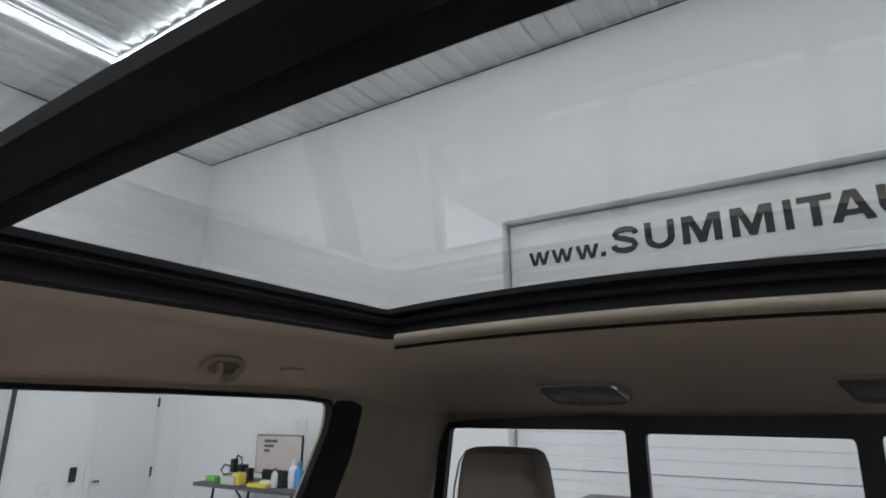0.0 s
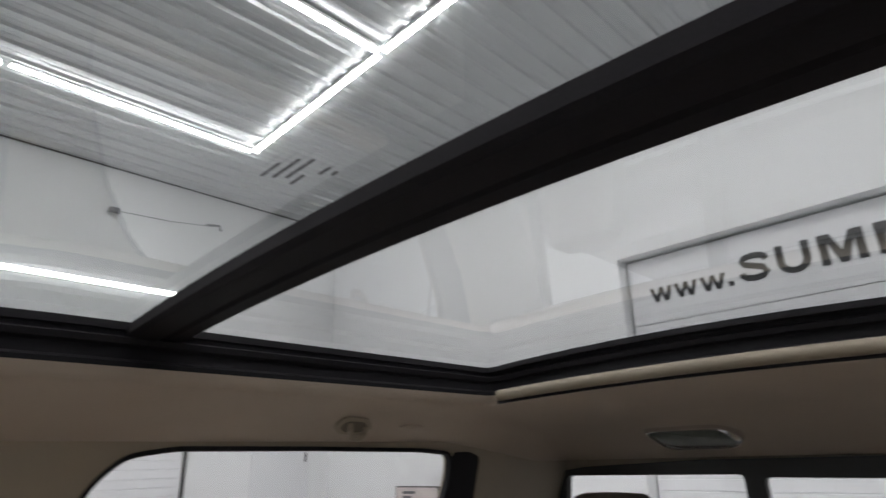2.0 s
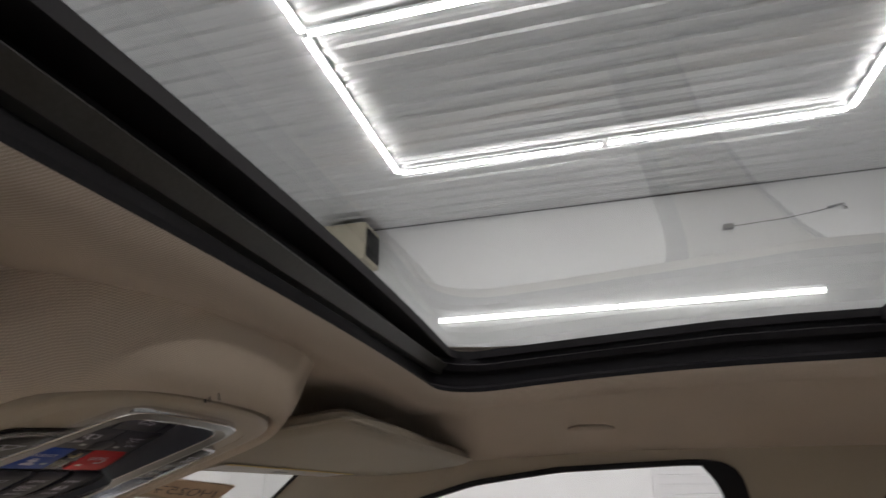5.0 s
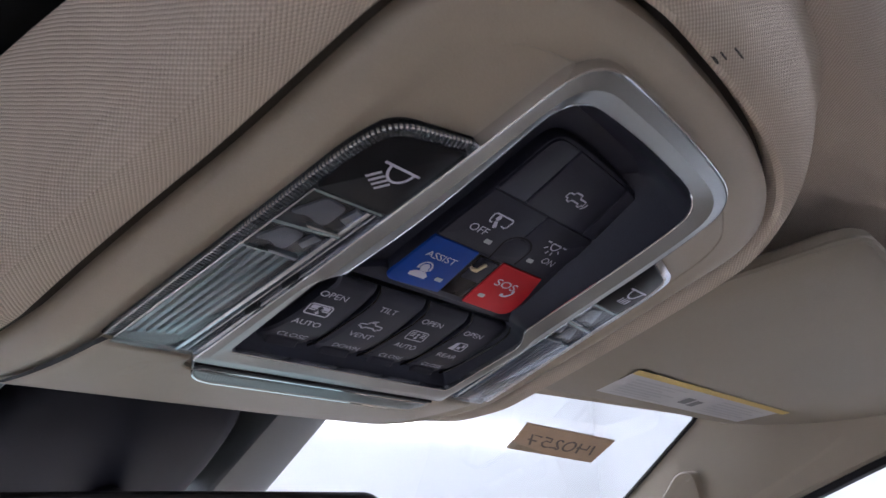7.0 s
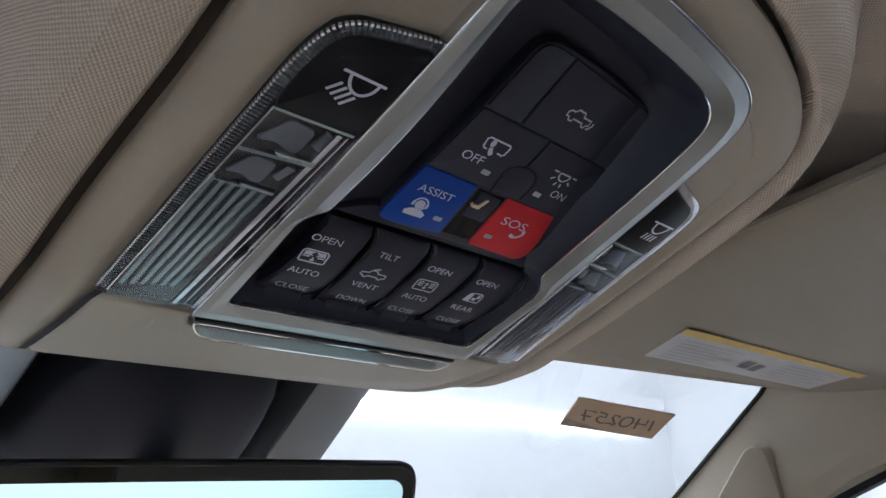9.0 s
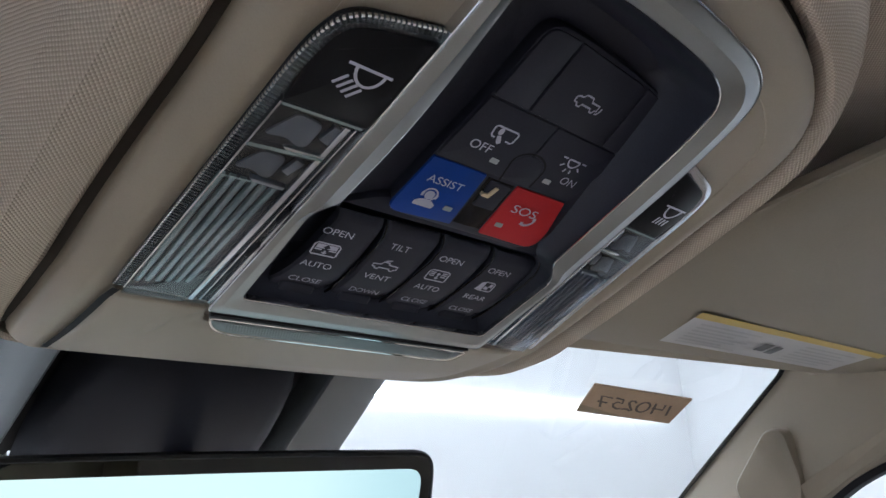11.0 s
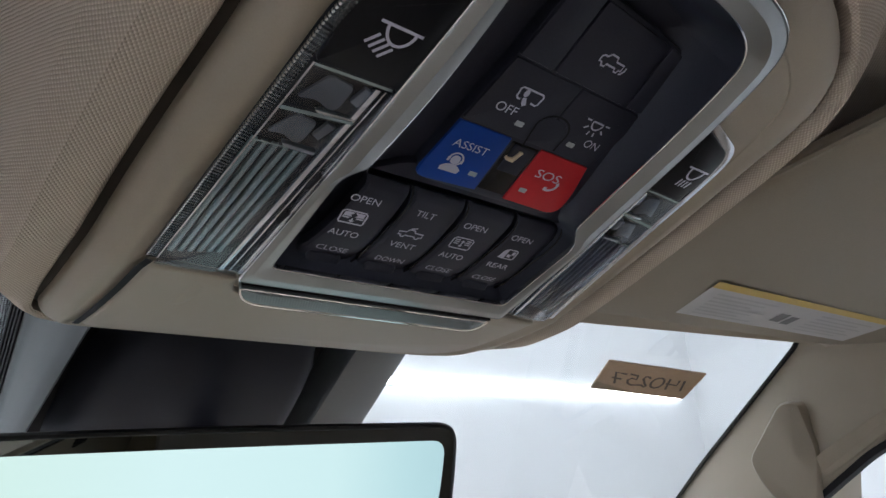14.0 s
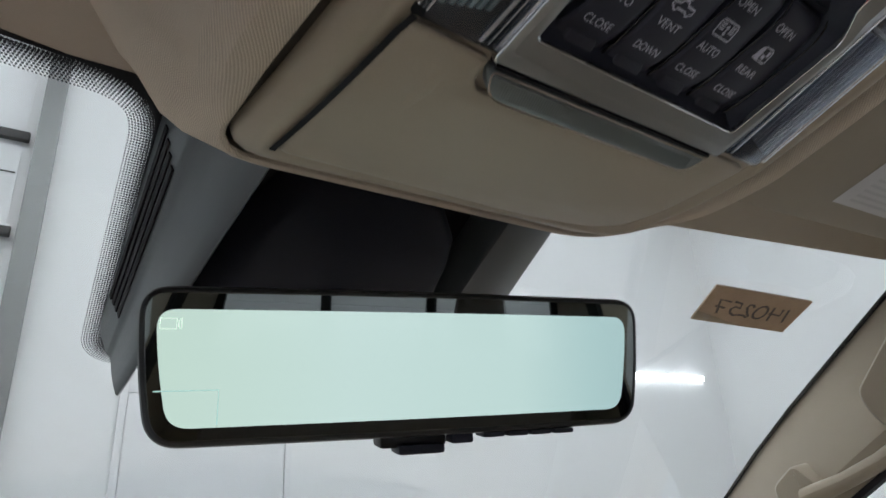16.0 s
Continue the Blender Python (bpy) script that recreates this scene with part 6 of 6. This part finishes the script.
for p in ((0.488, -0.725, 1.777), (0.4665, 0.125, 1.7765)):
    cov = thing("trim_cover", "small flat oval cover in the headliner", "trim cover", "headliner covers")
    part("plate", slab(round_poly([(0.032, -0.003), (0.02, 0.003), (-0.02, 0.003), (-0.032, -0.003), (0, -0.004)], 0.008, 5), -0.004, 0.0002, 0.0001, facing(p, (0, 0, 1), (-0.75, 0, -0.66))), FABRIC, cov)


# ---- rear headrest ----
def headrest():
    ob = thing("headrest", "taupe leather rear-seat headrest with stitched edges", "headrest")
    c = Vector((0.266, -1.03, 1.55))
    rings = []
    for z, w, d in ((-0.10, 0.066, 0.035), (-0.095, 0.080, 0.045), (-0.05, 0.088, 0.052), (0.03, 0.083, 0.05), (0.075, 0.076, 0.046), (0.092, 0.069, 0.040), (0.099, 0.057, 0.030), (0.101, 0.03, 0.012)):
        rings.append([(c.x + p.x, c.y + p.y, c.z + z) for p in round_poly([(w, -d), (w, d), (-w, d), (-w, -d)], min(w, d) * 0.8, 6)])
    part("cushion", loft(rings, None, True), LEATHER, ob)
    for s in (-1, 1):
        path = [(c.x + s * w, c.y + d * 0.75, c.z + z) for z, w, d in ((-0.09, 0.081, 0.048), (-0.05, 0.0875, 0.053), (0.03, 0.083, 0.051), (0.075, 0.074, 0.046), (0.094, 0.064, 0.036), (0.101, 0.040, 0.02))]
        part("piping", sweep(path, 0.0016, 6), LEATHER, ob)
        part("post", sweep([(c.x + s * 0.05, c.y, c.z - 0.095), (c.x + s * 0.05, c.y - 0.01, c.z - 0.25)], 0.006, 8), CHROME, ob)
    return ob


headrest()
rs = thing("bench", "taupe leather rear bench backrest", "car seat")
part("backrest", boxed((-0.62, -1.22, 0.75), (0.60, -0.98, 1.38), 0.04, None, 3), LEATHER, rs)


# ---- things in the hall ----
def table():
    ob = thing("folding_table", "grey folding table with thin dark legs against the wall", "table")
    part("tabletop", boxed((3.95, -4.93, 0.905), (5.76, -4.28, 0.945), 0.008), plain("dark_grey_laminate", (0.09, 0.09, 0.1), 0.5), ob)
    for x in (4.3, 5.5):
        for y in (-4.85, -4.36):
            part("leg", sweep([(x, y, 0.905), (x + (0.12 if x > 5 else -0.12), y, 0.0)], 0.014, 8), BLACK, ob)
        part("brace", sweep([(x, -4.6, 0.9), (x + (-0.45 if x > 5 else 0.45), -4.6, 0.55)], 0.010, 8), BLACK, ob)
    return ob


table()


def monitor():
    ob = thing("monitor", "thin black flat monitor on a stand, showing a document", "monitor", at=pose(4.80, -4.62, 0.945, 0, 0, 8))
    part("casing", boxed((-0.31, -0.02, 0.10), (0.31, 0.01, 0.50), 0.006), BLACK, ob)
    scr = glow_material("lit_screen", (0.42, 0.37, 0.36), 0.22)
    part("screen", boxed((-0.298, 0.0105, 0.112), (0.298, 0.0125, 0.488)), scr, ob, "lit screen")
    ink = plain("screen_print", (0.08, 0.08, 0.09), 0.5)
    for k in range(3):
        part("print_bar", boxed((0.02 + 0.05 * k, 0.0128, 0.42 - 0.05 * k), (0.20, 0.0132, 0.45 - 0.05 * k)), ink, ob, "", False)
    part("neck", boxed((-0.03, -0.045, 0.01), (0.03, -0.02, 0.25), 0.006), BLACK, ob)
    part("foot", boxed((-0.13, -0.10, 0.0), (0.13, 0.10, 0.012), 0.006), BLACK, ob)
    return ob


monitor()


def bottle(name, label, x, y, colour, h, r, cap):
    ob = thing(name, label, "bottle", at=pose(x, y, 0.945))
    mat = plain(name + "_plastic", colour, 0.4)
    prof = [(0.001, 0), (r, 0.002), (r, h * 0.62), (r * 0.9, h * 0.7), (r * 0.4, h * 0.8), (r * 0.4, h * 0.86)]
    part("body", loft([[(a * math.cos(k * math.pi / 8), a * math.sin(k * math.pi / 8), z) for k in range(16)] for a, z in prof], None, True), mat, ob)
    part("cap", loft([[(a * math.cos(k * math.pi / 6), a * math.sin(k * math.pi / 6), z) for k in range(12)] for a, z in ((r * 0.5, h * 0.86), (r * 0.5, h * 0.97), (r * 0.4, h))], None, True), plain(name + "_cap", cap, 0.4), ob)
    return ob


bottle("spray_bottle", "white plastic spray bottle on the table", 4.42, -4.48, (0.75, 0.76, 0.78), 0.27, 0.045, (0.7, 0.7, 0.72))
bottle("blue_bottle", "blue plastic cleaner bottle on the table", 4.27, -4.42, (0.05, 0.30, 0.62), 0.26, 0.045, (0.05, 0.25, 0.55))
bottle("small_bottle", "small pale plastic bottle on the table", 4.60, -4.40, (0.60, 0.62, 0.66), 0.19, 0.035, (0.1, 0.1, 0.12))


def clutter(name, label, cat, a, b, colour, bev=0.008):
    ob = thing(name, label, cat)
    part("body", boxed(a, b, bev), plain(name + "_surface", colour, 0.5, amount=0.1, scale=30), ob)
    part("lid", boxed((a[0] + 0.008, a[1] + 0.008, b[2]), (b[0] - 0.008, b[1] - 0.008, b[2] + 0.008), 0.002), plain(name + "_top", [c * 0.9 for c in colour], 0.5), ob)
    return ob


clutter("sponge_pack", "flat yellow pack of cloths on the table", "pack", (4.62, -4.42, 0.945), (4.90, -4.30, 0.975), (0.72, 0.62, 0.06))
clutter("yellow_box", "small yellow box on the table", "box", (5.05, -4.42, 0.945), (5.17, -4.32, 1.06), (0.72, 0.60, 0.08))
clutter("tool_case", "small pale case on the table", "case", (5.10, -4.44, 0.945), (5.32, -4.30, 1.02), (0.62, 0.62, 0.6))
clutter("green_pack", "bright green pack leaning on the table", "pack", (5.50, -4.44, 0.945), (5.66, -4.36, 1.0), (0.16, 0.55, 0.10))
clutter("keyboard", "black keyboard lying under the monitor", "keyboard", (4.50, -4.55, 0.945), (5.14, -4.42, 0.970), (0.015, 0.015, 0.018), 0.006)
clutter("organizer", "black desk organizer with cables on the table", "organizer", (4.62, -4.60, 0.945), (4.98, -4.56, 1.085), (0.02, 0.02, 0.024), 0.01)
clutter("white_pack", "small pale yellow pack on the table", "pack", (4.60, -4.40, 0.975), (4.74, -4.32, 1.010), (0.72, 0.70, 0.42))
bottle("clear_bottle", "clear plastic bottle with a white cap on the table", 4.52, -4.56, (0.50, 0.53, 0.60), 0.24, 0.03, (0.75, 0.75, 0.78))
bottle("dark_bottle", "dark plastic bottle with a black cap on the table", 4.16, -4.44, (0.05, 0.06, 0.08), 0.20, 0.035, (0.02, 0.02, 0.02))
clutter("blue_bin", "dark blue bin under the table", "bin", (5.35, -4.75, 0.0), (5.68, -4.42, 0.62), (0.02, 0.06, 0.20), 0.03)


def charger():
    ob = thing("tool_charger", "black and white tool batteries on chargers on the table", "charger")
    part("base", boxed((5.18, -4.60, 0.945), (5.50, -4.46, 1.03), 0.012), BLACK, ob)
    part("battery", boxed((5.22, -4.58, 1.03), (5.32, -4.48, 1.13), 0.01), BLACK, ob)
    part("battery", boxed((5.36, -4.58, 1.03), (5.44, -4.48, 1.10), 0.01), WHITE_INK, ob)
    part("base", boxed((5.10, -4.56, 0.945), (5.17, -4.48, 1.10), 0.012), BLACK, ob)
    part("battery", boxed((5.30, -4.50, 1.05), (5.36, -4.44, 1.19), 0.01), BLACK, ob)
    part("cable", sweep([(5.48, -4.50, 0.96), (5.56, -4.48, 1.06), (5.50, -4.48, 1.12), (5.40, -4.50, 1.10)], 0.010, 8), BLACK, ob)
    part("cable", sweep([(5.27, -4.53, 1.13), (5.29, -4.53, 1.20), (5.34, -4.52, 1.22), (5.40, -4.52, 1.14)], 0.010, 8), BLACK, ob)
    return ob


charger()


def wall_box():
    ob = thing("door_reader", "small black keypad on the wall beside the door", "keypad")
    part("case", boxed((X1 - 0.03, -3.715, 0.915), (X1 - 0.002, -3.645, 1.075), 0.005), BLACK, ob)
    part("keys", boxed((X1 - 0.033, -3.70, 0.94), (X1 - 0.03, -3.66, 1.01), 0.001), GREY_RUBBER, ob)
    sw = thing("socket_plate", "white wall socket plate", "socket")
    part("plate", boxed((X1 - 0.012, -3.46, 0.79), (X1 - 0.002, -3.34, 0.94), 0.003), DOORPAINT, sw)
    part("rocker", boxed((X1 - 0.016, -3.42, 0.83), (X1 - 0.012, -3.38, 0.90), 0.001), WALL, sw)
    s2 = thing("socket_plate", "white wall socket plate", "socket")
    part("plate", boxed((4.78, Y0 + 0.002, 1.50), (4.96, Y0 + 0.014, 1.62), 0.003), DOORPAINT, s2)
    part("rocker", boxed((4.84, Y0 + 0.014, 1.53), (4.90, Y0 + 0.018, 1.59), 0.001), WALL, s2)


wall_box()

east = tagged(thing("door_3", "white ribbed overhead door in the side wall, closed", "garage door"), kind="structure")
prof = []
z = 0.0
while z < 3.0:
    prof += [(0.0, z), (0.0, z + 0.085), (0.008, z + 0.090), (0.008, z + 0.097)]
    z += 0.1
part("curtain", loft([[(X1 - 0.012 + dx, y, pz) for dx, pz in prof] for y in (-2.90, -0.43)], None, False, False), DOORPAINT, east, "", False)
bm = boxed((X1 - 0.035, -2.965, 0), (X1 - 0.002, -2.925, 3.08), 0.003)
part("rail", bm, GREY_RUBBER, east, "dark guide rail")
part("rail", boxed((X1 - 0.035, -0.42, 0), (X1 - 0.002, -0.36, 3.08), 0.003), DOORPAINT, east)
part("head_box", boxed((X1 - 0.05, -2.965, 3.02), (X1 - 0.002, -0.36, 3.12), 0.006), DOORPAINT, east)

RODM = plain("grey_cable", (0.22, 0.22, 0.23), 0.6)
rod = thing("wall_cable", "thin grey cable run between two small brackets on the wall", "cable")
part("run", sweep([(X1 - 0.03, -1.76, 4.735), (X1 - 0.03, -2.4, 4.77), (X1 - 0.03, -2.93, 4.845)], 0.005, 6), RODM, rod)
part("bracket", boxed((X1 - 0.08, -1.76, 4.70), (X1 - 0.003, -1.64, 4.76), 0.01), RODM, rod)
part("bracket", sweep([(X1 - 0.05, -2.85, 4.84), (X1 - 0.05, -3.03, 4.87), (X1 - 0.05, -3.05, 4.80)], 0.016, 8), RODM, rod)

heater = thing("unit_heater", "beige unit heater with a black grille, hung high on the wall", "heater")
part("casing", boxed((6.55, 3.05, 4.62), (7.10, 3.75, 5.18), 0.02), plain("cream_enamel", (0.50, 0.45, 0.36), 0.5), heater)
part("grille", boxed((6.6, 3.03, 4.68), (7.04, 3.052, 5.10), 0.004), BLACK, heater)
for k in range(8):
    part("louvre", boxed((6.61, 3.018, 4.70 + 0.05 * k), (7.03, 3.034, 4.722 + 0.05 * k), 0.002), BLACK, heater)
part("flue", sweep([(6.9, 3.4, 5.18), (6.9, 3.4, 5.31)], 0.06, 12), GREY_RUBBER, heater)

# front wall: window strip of a glazed door with dark rails
fd = tagged(thing("door_4", "tall glazed overhead door with grey rails in the end wall", "garage door"), kind="structure")
RAILM = plain("galvanised_rail", (0.22, 0.225, 0.23), 0.45, metal=0.4, amount=0.1, scale=8)
part("leaf", boxed((-3.2, Y1 - 0.014, 0), (-0.46, Y1 - 0.004, 4.1)), DOORPAINT, fd)
part("rail", boxed((-0.40, Y1 - 0.11, 0), (-0.28, Y1 - 0.004, 4.45), 0.006), RAILM, fd, "grey steel guide rail")
for z in (0.8, 1.5, 2.2, 2.95, 3.6):
    part("roller", boxed((-0.62, Y1 - 0.07, z - 0.03), (-0.43, Y1 - 0.014, z + 0.03), 0.008), BLACK, fd)
    part("joint", boxed((-3.2, Y1 - 0.017, z - 0.25), (-0.47, Y1 - 0.013, z - 0.24)), GREY_RUBBER, fd, "", False)
panel_door = tagged(thing("door_5", "plain white panel door in the end wall, closed", "door"), kind="structure")
part("leaf", boxed((0.33, Y1 - 0.012, 0.01), (1.36, Y1 - 0.003, 2.0), 0.003), DOORPAINT, panel_door)
part("door_frame", boxed((0.28, Y1 - 0.020, 0), (0.325, Y1 - 0.002, 2.06), 0.003), DOORPAINT, panel_door)
part("door_frame", boxed((1.365, Y1 - 0.020, 0), (1.41, Y1 - 0.002, 2.06), 0.003), DOORPAINT, panel_door)
part("door_frame", boxed((0.325, Y1 - 0.020, 2.004), (1.365, Y1 - 0.002, 2.06), 0.003), DOORPAINT, panel_door)
